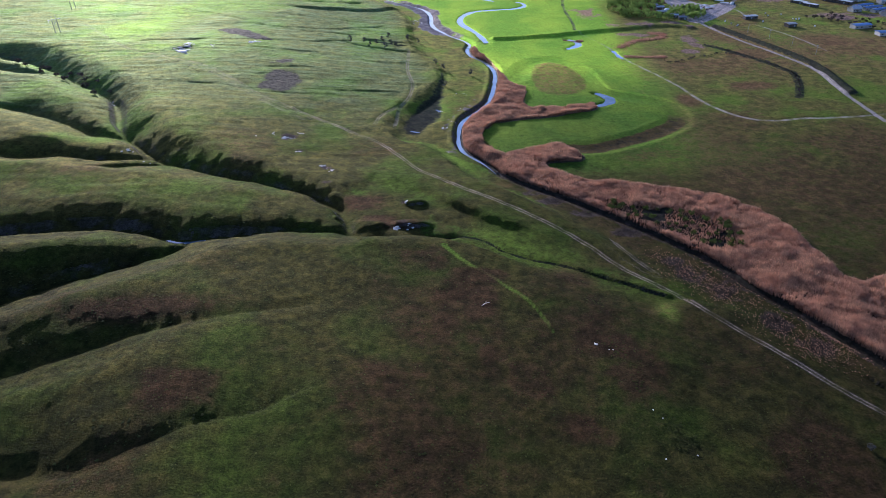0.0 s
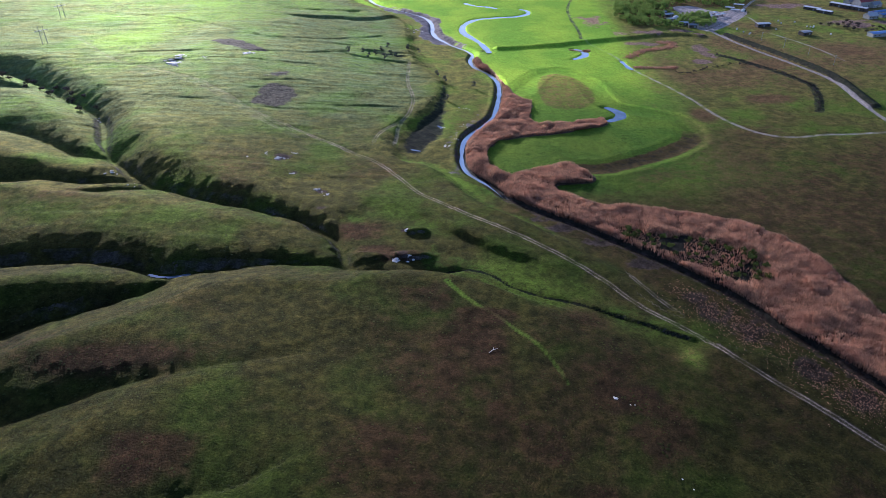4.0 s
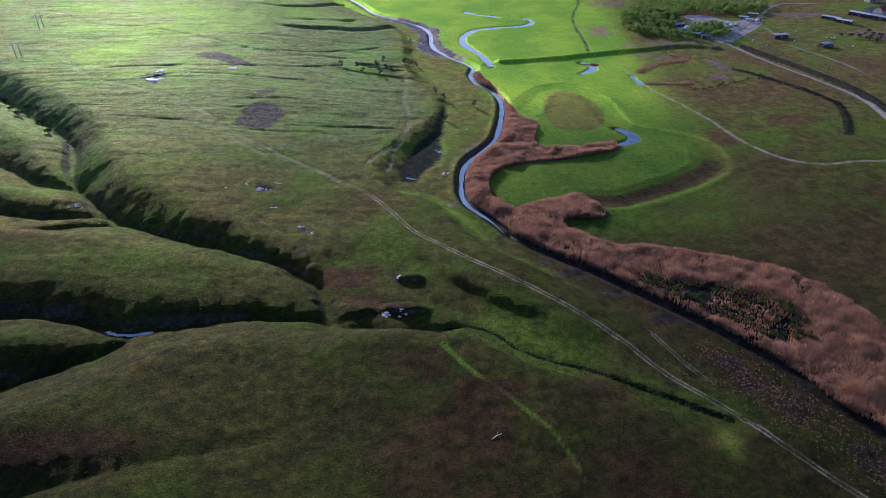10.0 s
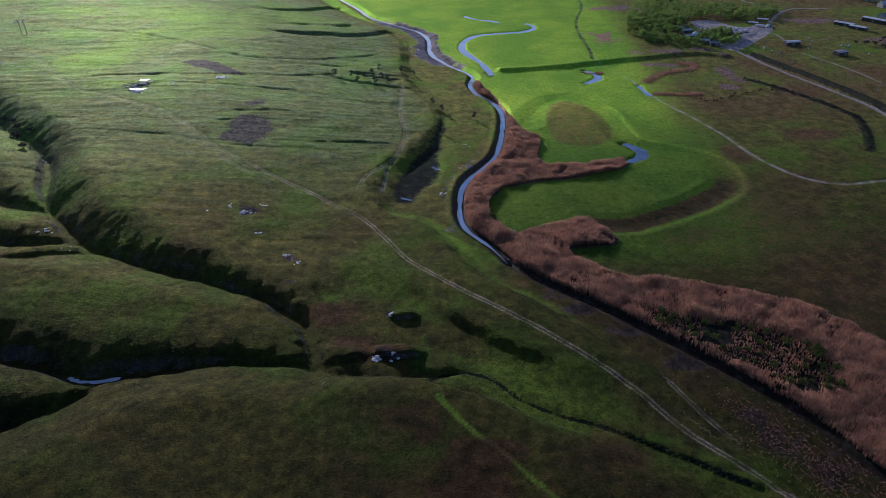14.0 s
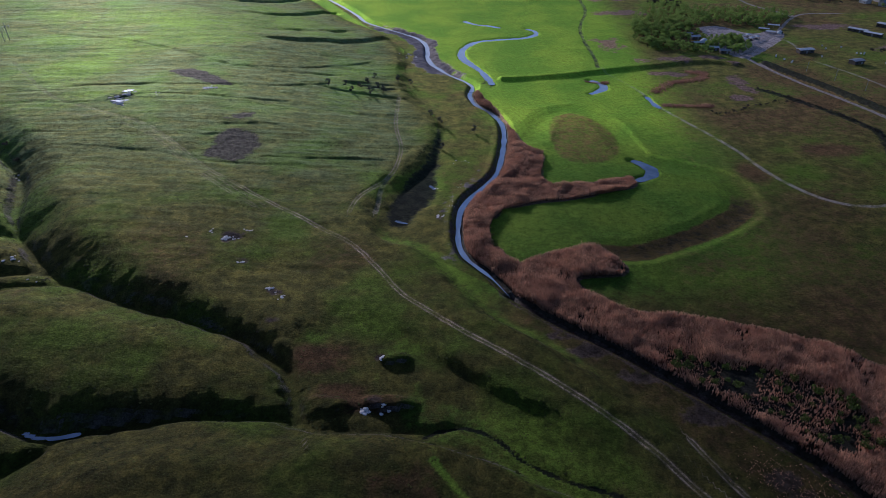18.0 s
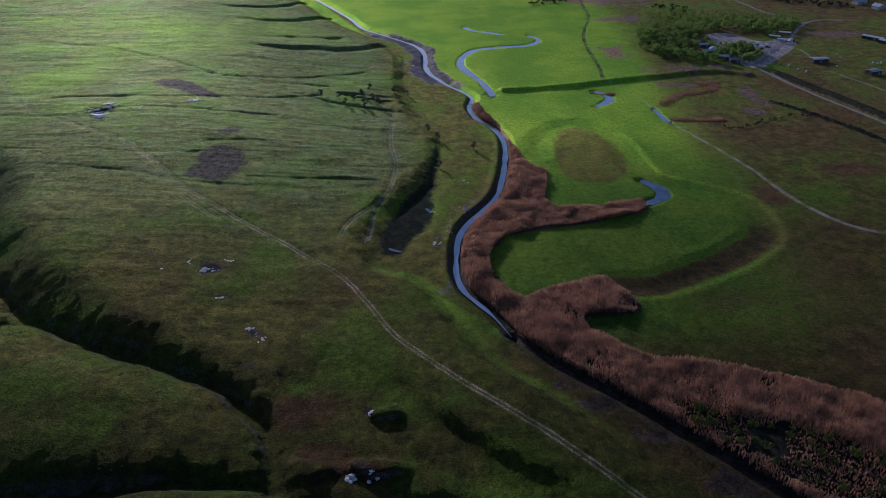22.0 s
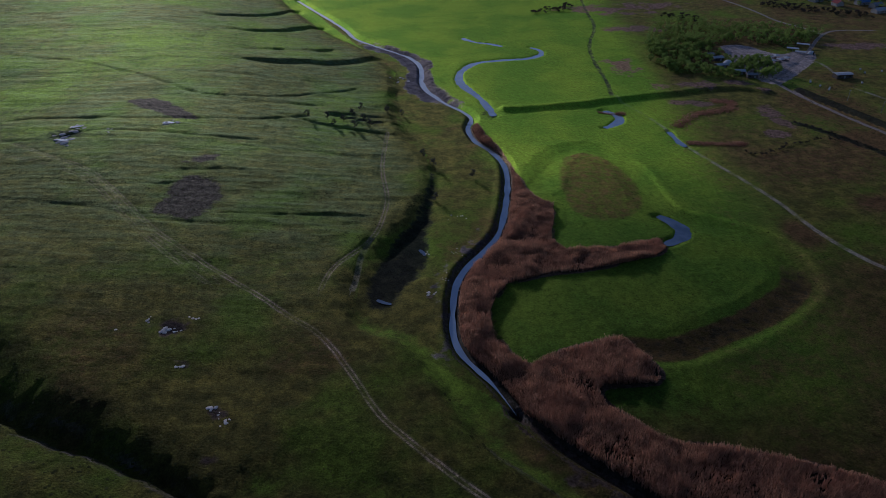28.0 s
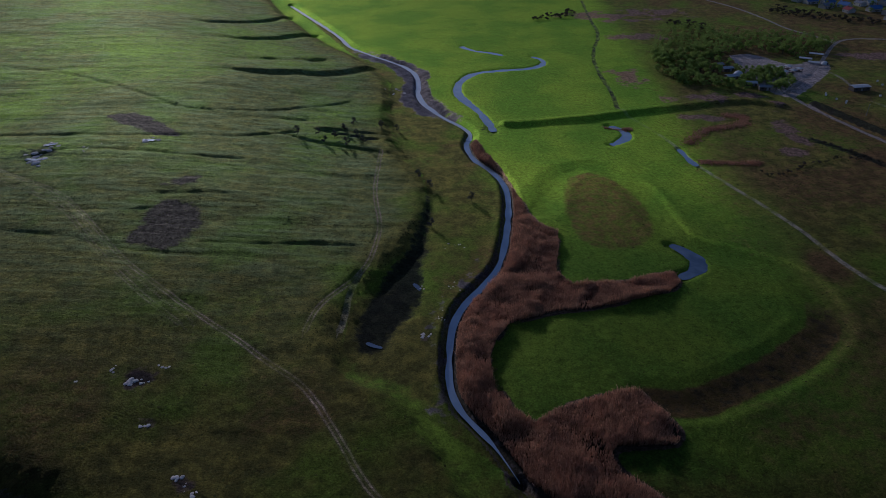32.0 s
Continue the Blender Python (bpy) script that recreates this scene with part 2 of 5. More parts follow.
FLAT, WATER = -8.0, -9.9
VALLEY = GULLY_MID[:-1] + BROOK[2:]
FAN = [(-50, 262), (-52, 290)] + SCARP[1:] + [(62, 238), (80, 214), (84, 204), (60, 214), (30, 230), (5, 244), (-40, 249)]


def carve(z, X, Y, pts, floor0, floor1, flat, slope, seed, rough=0.5, inner=4.0, outer=0.26, head=0.0, tail=0.0, lee=None):
    """Cut a gully whose floor falls from floor0 to floor1: ribbed walls of that slope for inner metres, gentler shoulders above.
    lee: slope, inner and outer of the wall on the line's left, whose shoulder is rounder."""
    d, s = off_line(X, Y, pts, 60.0)
    left = d > 0
    p = np.array(pts, float)
    run = s * np.hypot(*np.diff(p, axis=0).T).sum()
    wob = fbm(X, Y, 14.0, seed) * 3.0 * rough + fbm(X, Y, 4.5, seed + 3, 2) * (0.8 if lee else 1.5) * rough
    rib = np.abs(vnoise(run + 2.0 * fbm(X, Y, 9, seed + 1), np.sign(d) * 40.0, 7.0, seed + 2)) - 0.35
    d = np.abs(d)
    d = np.maximum(d + wob + rib * np.clip(0.35 * d, 0, 2.6) * step(22, 8, d) - flat, 0)
    k = 2.0
    if lee:
        slope, inner, outer, k = np.where(left, lee[0], slope), np.where(left, lee[1], inner), np.where(left, lee[2], outer), np.where(left, 4.5, 2.0)
    wall = slope * np.minimum(d, inner) + outer * np.maximum(d - inner, 0) + 0.003 * d * d
    bed = floor0 + (floor1 - floor0) * s
    if head:
        bed = bed + np.maximum(z - bed, 0) * 0.9 * step(head, 0, s)
    if tail:
        bed = bed + np.maximum(z - bed, 0) * 0.9 * step(1 - tail, 1, s)
    cut = bed + wall
    h = np.clip(0.5 + 0.5 * (cut - z) / k, 0, 1)
    return np.where(d > 55, z, cut * (1 - h) + z * h - k * h * (1 - h))


def west_of_bank(X, Y, reach):
    """Metres west of the line between upland and valley floor, at most reach."""
    d, _ = off_line(X, Y, BANK, reach)
    far = inside(X, Y, BANK + [(200, -2000), (-6000, -2000), (-6000, 5000), (-240, 1100)])
    return np.where(np.abs(d) < reach - 0.1, -d, np.where(far, reach, -reach))


def height(X, Y):
    db = west_of_bank(X, Y, 170.0)
    north = np.interp(Y, (240, 300, 335, 362, 400, 455, 520, 700, 900), (-2.5, -0.6, 2.2, 4.4, 6.0, 7.2, 9.0, 11.0, 11.5)) - 0.03 * np.clip(X + 20, 0, 200) + 5.5 * step(-40, -110, X) * step(430, 310, Y)
    edge = -4.4 - 0.9 * step(430, 470, Y) + 2.4 * step(340, 300, Y) - 2.4 * step(262, 212, Y) + 0.9 * step(540, 600, Y)
    north = np.minimum(edge, north) + (north - np.minimum(edge, north)) * step(-10, 165, db)
    north = north + 0.9 * fbm(X, Y, 60, 2) + 0.38 * fbm(X * 0.22, Y, 8, 5) + 0.08 * vnoise(X * 0.12, Y, 3.2, 7)
    crease = np.abs(vnoise(X * 0.13 + 0.3 * Y, Y + 4 * fbm(X, Y, 40, 9), 17, 10))
    north = north - 0.35 * step(0.2, 0.0, crease) * step(385, 440, Y) * step(2, 20, db)
    south = 2.4 - 0.075 * np.clip(X, -90, 200) * step(255, 225, Y) - 0.05 * np.clip(X, -75, 200) * step(225, 255, Y) + 1.2 * fbm(X, Y, 45, 8)
    south = south + 1.1 * np.sin((Y * 0.9 + X * 0.35) / 16.0) * step(20, -60, X)
    dv, _ = off_line(X, Y, VALLEY, 60.0)
    ax, ay = VALLEY[0]
    side = np.where(X < ax, ay - Y, np.where(np.abs(dv) < 59.9, -dv, np.where(Y < 250, 60.0, -60.0)))
    up = north + (south - north) * step(-6, 6, side)
    wx, wy = X + 3.0 * fbm(X, Y, 13, 16), Y + 3.0 * fbm(X, Y, 13, 17)
    fan = in_area(wx, wy, FAN, 12.0, 2)
    fan = fan + (in_area(0.6 * X + 0.4 * wx, 0.6 * Y + 0.4 * wy, FAN, 3.2, 2) - fan) * step(-16, 4, X) * step(56, 46, X)
    fan = fan + (in_area(wx, wy, FAN, 7.0, 2) - fan) * step(-44, -34, X) * step(2, -12, X) * step(286, 296, Y)
    up = up + (-4.7 + 1.5 * step(35, -45, X) + 0.4 * fbm(X, Y, 18, 4) - up) * fan
    for x, y, a, b, tall in ((-11, 282, 5.5, 2.6, 1.7), (-14, 263, 9.5, 3.0, 2.0), (-35, 262, 8, 3.6, 1.6), (-46, 269, 3.2, 2.6, 1.8), (-54, 288, 5, 5, 1.5)):
        up = up + tall * step(1.35, 0.6, np.hypot((wx - x) / a, (wy - y) / b))
    brook, _ = off_line(X, Y, BROOK, 40.0)
    low = -4.6 - 0.012 * np.clip(X, 0, 150)
    up = np.where(brook < 0, np.minimum(up, low + 0.17 * np.maximum(np.abs(brook) - 2, 0) + 0.5 * fbm(X, Y, 12, 6) + 8 * step(70, -30, X)), up)
    # valley floor, and the bank between it and the upland
    flat = FLAT + 0.22 * fbm(X, Y, 30, 12) + 0.06 * fbm(X, Y, 5, 13) + 3.2 * step(170, 330, X) + 1.2 * step(0.6, 1, fbm(X, Y, 90, 15)) * step(150, 240, X)
    flat = flat - 0.9 * in_area(X, Y, WET_HOLLOW, 4.0)
    db = db + 2.2 * fbm(X, Y, 11, 20)
    wide = 6.5 + 5.0 * step(368, 392, Y) * step(480, 440, Y) + 0.5 * step(345, 300, Y) + 1.5 * step(470, 530, Y)
    z = flat + (up - flat) * step(-0.6 * wide, wide, db)
    z = z + 0.6 * step(-14, -2, db) * step(2, -6, db) * step(420, 380, Y)
    # ravines
    z = carve(z, X, Y, GULLY_MAIN, -1.0, -5.8, 0.8, 1.0, 31, 0.5, 3.2, 0.3, head=0.1, lee=(0.8, 5.0, 0.5))
    z = carve(z, X, Y, GULLY_MID, -3.0, -5.4, 0.8, 1.0, 33, 0.35, 2.8, 0.32, tail=0.26, lee=(0.9, 5.0, 0.42))
    z = carve(z, X, Y, GULLY_SOUTH, -2.4, -3.8, 0.8, 0.9, 35, 0.35, 2.8, 0.3, lee=(0.8, 5.0, 0.4))
    z = carve(z, X, Y, GULLY_FOOT, 1.6, 5.2, 0.5, 0.3, 37, 0.4, 4.0, 0.2, tail=0.6, lee=(0.36, 8.0, 0.2))
    z = carve(z, X, Y, GULLY_NEAR, 0.8, 4.0, 0.5, 0.3, 39, 0.6, 4.0, 0.12, tail=0.85, lee=(0.32, 7.0, 0.18))
    z = carve(z, X, Y, TRIB_A, 4.0, 0.2, 2.0, 0.6, 41, head=0.3)
    z = carve(z, X, Y, TRIB_B, 1.5, -3.0, 1.5, 0.6, 43, head=0.3, lee=(0.7, 3.5, 0.35))
    z = carve(z, X, Y, TRIB_C, 0.5, -3.4, 1.0, 0.6, 45, head=0.3, lee=(0.7, 3.5, 0.35))
    z = carve(z, X, Y, TRIB_D, 1.8, -2.8, 0.8, 0.6, 47, head=0.4, lee=(0.7, 3.5, 0.35))
    # terrace edges: a short steep face towards the south, a long gentle rise beyond it
    for k, (rill, deep) in enumerate(((RILL_A, 2.8), (RILL_B, 3.0), (RILL_C, 1.7), (RILL_D, 2.8), (RILL_E, 0.5), (RILL_F, 1.0))):
        d, s = off_line(X, Y, rill, 30.0)
        d = d + 1.2 * fbm(X, Y, 14, 50 + k)
        z = z - deep * np.where(d > 0, step(4.5, 0.0, d), step(-16, 0.0, d)) * step(0, 0.4, s) * step(1, 0.9, s) * (0.75 + 0.35 * fbm(X, Y, 30, 56 + k))
    for line, deep, half in ((FURROW, 0.75, 2.2), (FURROW_B, 0.45, 1.8), (STREAMLET, 0.65, 2.2), (STREAM_LOW, 0.65, 2.2), (PATH_RUT, 0.25, 1.5), (BROOK, 0.4, 1.8)):
        d, _ = off_line(X, Y, line, 12.0)
        z = z - deep * step(half, 0.3, np.abs(d) + 0.8 * fbm(X, Y, 6, 61))
    bad = np.exp(-(((X + 48) / 45) ** 2 + ((Y - 568) / 28) ** 2))
    z = z - 1.9 * bad * step(0.24, 0.05, np.abs(vnoise(X * 0.2 + Y * 0.25, Y + 0.12 * X, 8, 63))) * step(-4, 8, db)
    # river, ditch, ponds, old bends
    d, s = off_line(X, Y, RIVER, 40.0, 2)
    east = d > 0
    d = np.abs(d) + 0.6 * fbm(X, Y, 9, 70)
    z = np.minimum(z, WATER - 0.6 + np.where(east, 0.5, 1.0) * np.maximum(d - 1.2, 0) + 30 * step(33, 40, d))
    z = z + 0.5 * np.where(east, 0, step(8, 4.5, d) * step(2.5, 4.5, d)) * step(330, 350, Y) * step(580, 540, Y)
    d, _ = off_line(X, Y, DITCH, 12.0)
    z = z - 1.8 * step(3.6, 0.4, np.abs(d) + 0.4 * fbm(X, Y, 6, 71)) + 0.45 * step(2.5, 0.8, np.abs(d + 4.0))
    for line, half in ((FAR_OXBOW, 4.6), (FAR_POOL, 3.6), (PUDDLE, 2.2), (POND_EAST, 4.6), (POND_NORTH, 4.8)):
        d, _ = off_line(X, Y, line, 14.0)
        z = z - 1.0 * step(half, 1.0, np.abs(d) + 1.4 * fbm(X, Y, 8, 73))
    d, _ = off_line(X, Y, OXBOW, 30.0)
    z = z - 0.9 * np.exp(-(d / 7.0) ** 2) + 0.25 * np.exp(-((np.abs(d) - 11) / 2.5) ** 2)
    d, _ = off_line(X, Y, DAM, 14.0)
    z = z + 2.0 * step(6.0, 1.5, np.abs(d) + 0.8 * fbm(X, Y, 9, 74))
    d, _ = off_line(X, Y, SPOIL, 16.0)
    z = z + 2.2 * step(4.6, 1.2, np.abs(d) + 0.8 * fbm(X, Y, 7, 75))
    # tracks sink in a little; tussocks
    for line in (TRACK_WEST, TRACK_SPUR, PATH_BANK, PATH_EAST, ROAD_EAST, ROAD_VILLAGE):
        d, _ = off_line(X, Y, line, 6.0)
        z = z - 0.25 * step(2.6, 1.2, np.abs(d))
    z = z + 0.2 * fbm(X, Y, 3.6, 80, 2) + 0.16 * fbm(X, Y, 8.0, 84, 2) * step(-2, 6, db) + 0.5 * fbm(X, Y, 22, 82) * step(-2, 6, db)
    return z


# ---- materials ----
class Nodes:
    """A small helper to write a material's nodes."""

    def __init__(self, name):
        self.mat = bpy.data.materials.new(name)
        self.mat.use_nodes = True
        self.tree = self.mat.node_tree
        self.bsdf = self.tree.nodes["Principled BSDF"]

    def add(self, kind, **values):
        node = self.tree.nodes.new(kind)
        for key, value in values.items():
            if key in node.inputs:
                self.put(value, node.inputs[key])
        return node

    def put(self, value, socket):
        if isinstance(value, bpy.types.NodeSocket):
            self.tree.links.new(value, socket)
        else:
            socket.default_value = (*value, 1.0) if isinstance(value, tuple) and len(value) == 3 and socket.type == "RGBA" else value

    def place(self):
        return self.add("ShaderNodeNewGeometry").outputs["Position"]

    def noise(self, scale, detail=3.0, where=None, rough=0.6):
        n = self.add("ShaderNodeTexNoise", Scale=scale, Detail=detail, Roughness=rough)
        self.put(where or self.place(), n.inputs["Vector"])
        return n.outputs["Fac"]

    def math(self, op, a, b=0.0, c=0.0, clamp=False):
        n = self.tree.nodes.new("ShaderNodeMath")
        n.operation, n.use_clamp = op, clamp
        for socket, value in zip(n.inputs, (a, b, c)):
            self.put(value, socket)
        return n.outputs[0]

    def band(self, value, lo, hi, out0=0.0, out1=1.0):
        n = self.tree.nodes.new("ShaderNodeMapRange")
        n.interpolation_type = "SMOOTHSTEP"
        for key, v in (("Value", value), ("From Min", lo), ("From Max", hi), ("To Min", out0), ("To Max", out1)):
            self.put(v, n.inputs[key])
        return n.outputs[0]

    def mix(self, fac, a, b, kind="MIX"):
        n = self.tree.nodes.new("ShaderNodeMix")
        n.data_type, n.blend_type = "RGBA", kind
        for key, v in ((0, fac), (6, a), (7, b)):
            self.put(v, n.inputs[key])
        return n.outputs[2]

    def attr(self, name):
        n = self.tree.nodes.new("ShaderNodeAttribute")
        n.attribute_name = name
        return n.outputs["Fac"]

    def island(self):
        return self.add("ShaderNodeNewGeometry").outputs["Random Per Island"]

    def each(self):
        return self.add("ShaderNodeObjectInfo").outputs["Random"]

    def bump(self, value, strength, distance):
        n = self.add("ShaderNodeBump", Strength=strength, Distance=distance)
        self.put(value, n.inputs["Height"])
        self.put(n.outputs[0], self.bsdf.inputs["Normal"])

    def done(self, colour, rough=0.9, metal=0.0, specular=0.3):
        for key, v in (("Base Color", colour), ("Roughness", rough), ("Metallic", metal), ("Specular IOR Level", specular)):
            self.put(v, self.bsdf.inputs[key])
        return self.mat


def ground_material():
    n = Nodes("steppe_ground")
    stretched = n.add("ShaderNodeVectorMath")
    stretched.operation = "MULTIPLY"
    n.put(n.place(), stretched.inputs[0])
    stretched.inputs[1].default_value = (0.14, 1.0, 1.0)
    stripe, broad_stripe = n.noise(0.3, 5.0, stretched.outputs[0]), n.noise(0.085, 5.0, stretched.outputs[0])
    fine, mid, broad = n.noise(1.6, 5.0), n.noise(0.16, 5.0), n.noise(0.022, 4.0)
    tuft = n.noise(0.5, 7.0, rough=0.8)
    clump = n.noise(0.26, 7.0, rough=0.8)
    grass = n.mix(n.band(mid, 0.35, 0.7), (0.049, 0.047, 0.01), (0.098, 0.087, 0.016))
    grass = n.mix(n.band(broad, 0.45, 0.65), grass, (0.062, 0.088, 0.008))
    grass = n.mix(n.math("MULTIPLY", n.attr("upland"), n.band(stripe, 0.42, 0.66, 0.0, 0.7)), grass, (0.094, 0.11, 0.042))
    streak = n.math("MULTIPLY", n.attr("upland"), n.band(broad_stripe, 0.52, 0.38, 0.0, 0.4))
    grass = n.mix(streak, grass, n.mix(1.0, grass, (0.5, 0.55, 0.55), "MULTIPLY"))
    grass = n.mix(n.math("MULTIPLY", n.attr("upland"), 0.7), grass, n.mix(0.4, grass, (0.064, 0.092, 0.038)))
    lush = n.mix(n.band(broad, 0.35, 0.65), (0.056, 0.1, 0.008), (0.088, 0.126, 0.01))
    edge = n.math("MULTIPLY", n.math("SUBTRACT", n.noise(0.3, 5.0), 0.5), 0.9)

    def cover(name, lo=0.35, hi=0.65):
        return n.band(n.math("ADD", n.attr(name), edge), lo, hi)

    colour = n.mix(cover("lush", 0.15, 0.85), grass, lush)
    dry = n.mix(n.band(mid, 0.3, 0.7), (0.05, 0.027, 0.012), (0.09, 0.047, 0.021))
    colour = n.mix(n.math("MULTIPLY", cover("dry", 0.2, 0.8), 0.85), colour, dry)
    straw = n.mix(n.band(tuft, 0.35, 0.65), (0.055, 0.034, 0.025), (0.125, 0.08, 0.06))
    colour = n.mix(n.math("MULTIPLY", cover("straw", 0.3, 0.6), 0.9), colour, straw)
    dead = n.mix(n.band(tuft, 0.35, 0.65), (0.028, 0.025, 0.017), (0.05, 0.044, 0.03))
    colour = n.mix(cover("dead"), colour, dead)
    earth = n.mix(n.band(tuft, 0.3, 0.7), (0.09, 0.06, 0.042), (0.19, 0.14, 0.11))
    colour = n.mix(cover("earth"), colour, earth)
    mud = n.mix(n.band(mid, 0.3, 0.7), (0.1, 0.085, 0.08), (0.24, 0.205, 0.2))
    colour = n.mix(cover("mud"), colour, mud)
    colour = n.mix(cover("yard"), colour, n.mix(n.band(clump, 0.35, 0.65), (0.28, 0.23, 0.2), (0.44, 0.37, 0.32)))
    colour = n.mix(n.math("MULTIPLY", cover("wet"), 0.85), colour, n.mix(n.band(mid, 0.4, 0.6), (0.022, 0.024, 0.018), (0.042, 0.045, 0.026)))
    # painted light falloff: colour dimmed where the mask is low, lifted where high
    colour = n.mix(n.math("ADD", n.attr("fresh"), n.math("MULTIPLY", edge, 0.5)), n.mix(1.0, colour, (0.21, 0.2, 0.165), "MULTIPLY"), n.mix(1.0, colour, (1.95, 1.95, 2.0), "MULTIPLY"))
    # lush far ground brightened again, adding to the painted falloff
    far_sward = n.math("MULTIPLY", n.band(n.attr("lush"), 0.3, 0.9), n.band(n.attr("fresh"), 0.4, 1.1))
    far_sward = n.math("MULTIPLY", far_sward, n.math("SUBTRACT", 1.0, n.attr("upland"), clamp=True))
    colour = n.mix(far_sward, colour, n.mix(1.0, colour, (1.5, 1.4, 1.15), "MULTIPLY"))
    # steep walls turn grey-brown
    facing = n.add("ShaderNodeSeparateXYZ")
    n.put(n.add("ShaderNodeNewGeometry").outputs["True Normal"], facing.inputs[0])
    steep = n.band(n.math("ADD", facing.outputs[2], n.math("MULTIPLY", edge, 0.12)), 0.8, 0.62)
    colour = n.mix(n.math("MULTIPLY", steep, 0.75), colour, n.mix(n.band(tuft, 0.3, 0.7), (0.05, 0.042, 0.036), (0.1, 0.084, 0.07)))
    # wheel ruts, with a strip of grass between them
    off = n.math("ABSOLUTE", n.attr("track"))
    worn = n.noise(0.12, 4.0)
    rut = n.band(n.math("ABSOLUTE", n.math("SUBTRACT", off, 0.8)), 0.5, 0.2)
    bed = n.math("MULTIPLY", n.band(off, 1.9, 1.1), 0.22)
    rut = n.math("MULTIPLY", n.math("MULTIPLY", n.math("MAXIMUM", rut, bed), n.attr("by_track")), n.band(worn, 0.36, 0.62, 0.2, 0.85))
    colour = n.mix(rut, colour, n.mix(n.band(fine, 0.3, 0.7), (0.12, 0.092, 0.066), (0.23, 0.185, 0.14)))
    way = n.math("MULTIPLY", n.band(n.math("ABSOLUTE", n.attr("path")), 1.5, 0.9), n.attr("by_path"))
    colour = n.mix(n.math("MULTIPLY", way, n.band(worn, 0.35, 0.6, 0.15, 0.65)), colour, n.mix(n.band(fine, 0.3, 0.7), (0.26, 0.22, 0.18), (0.42, 0.36, 0.3)))
    road = n.math("MULTIPLY", n.band(n.math("ABSOLUTE", n.attr("road")), 1.7, 1.1), n.attr("by_road"))
    colour = n.mix(road, colour, n.mix(n.band(fine, 0.3, 0.7), (0.4, 0.34, 0.3), (0.56, 0.49, 0.43)))
    colour = n.mix(n.math("MULTIPLY", n.band(clump, 0.54, 0.34, 0.0, 0.5), n.band(n.attr("lush"), 0.0, 1.0, 1.0, 0.3)), colour, n.mix(1.0, colour, (0.5, 0.52, 0.5), "MULTIPLY"))
    colour = n.mix(n.math("MULTIPLY", n.band(clump, 0.54, 0.72, 0.0, 0.5), n.band(n.attr("lush"), 0.0, 1.0, 1.0, 0.2)), colour, n.mix(1.0, colour, (1.5, 1.42, 1.3), "MULTIPLY"))
    colour = n.mix(n.band(tuft, 0.58, 0.36, 0.0, 0.65), colour, n.mix(1.0, colour, (0.5, 0.5, 0.48), "MULTIPLY"))
    colour = n.mix(n.band(fine, 0.52, 0.35, 0.0, 0.55), colour, n.mix(1.0, colour, (0.45, 0.45, 0.45), "MULTIPLY"))
    colour = n.mix(n.band(fine, 0.52, 0.72, 0.0, 0.55), colour, n.mix(1.0, colour, (1.7, 1.65, 1.5), "MULTIPLY"))
    relief = n.math("ADD", n.math("MULTIPLY", tuft, 1.0), n.math("MULTIPLY", fine, 0.7))
    n.bump(n.math("ADD", relief, n.math("MULTIPLY", n.math("MULTIPLY", stripe, n.attr("upland")), 1.3)), 0.75, 0.8)
    bare = n.math("MAXIMUM", n.math("MAXIMUM", cover("mud"), cover("yard")), n.math("MAXIMUM", n.math("MAXIMUM", cover("wet"), cover("earth")), road))
    bare = n.math("SUBTRACT", 1.0, bare, clamp=True)
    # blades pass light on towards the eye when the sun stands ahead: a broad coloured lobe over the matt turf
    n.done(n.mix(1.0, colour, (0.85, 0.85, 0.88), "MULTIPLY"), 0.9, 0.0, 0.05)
    n.put(n.math("MULTIPLY", bare, 0.2), n.bsdf.inputs["Sheen Weight"])
    n.put(0.4, n.bsdf.inputs["Sheen Roughness"])
    n.put(n.mix(0.03, n.mix(1.0, colour, (4.8, 4.8, 5.2), "MULTIPLY"), (0.3, 0.34, 0.3)), n.bsdf.inputs["Sheen Tint"])
    lobe = n.add("ShaderNodeBsdfAnisotropic", Roughness=0.6)
    n.put(n.mix(0.03, n.mix(1.0, colour, (4.8, 4.8, 5.4), "MULTIPLY"), (0.3, 0.36, 0.36)), lobe.inputs["Color"])
    n.put(n.bsdf.inputs["Normal"].links[0].from_socket, lobe.inputs["Normal"])
    both = n.add("ShaderNodeMixShader")
    n.put(n.math("MULTIPLY", bare, 0.23), both.inputs[0])
    n.tree.links.new(n.bsdf.outputs[0], both.inputs[1])
    n.tree.links.new(lobe.outputs[0], both.inputs[2])
    n.tree.links.new(both.outputs[0], n.tree.nodes["Material Output"].inputs[0])
    return n.mat


def plain(name, dark, light, scale=4.0, rough=0.8, metal=0.0, bump=0.3, each=0.0, specular=0.3):
    """A two-tone surface with grain; each: how far single pieces differ."""
    n = Nodes(name)
    colour = n.mix(n.band(n.noise(scale, 5.0), 0.3, 0.7), dark, light)
    if each:
        colour = n.mix(n.math("MULTIPLY", n.each(), each), colour, n.mix(1.0, colour, (0.45, 0.45, 0.45), "MULTIPLY"))
    n.bump(n.noise(scale * 3, 4.0), bump, 0.05)
    return n.done(colour, rough, metal, specular)


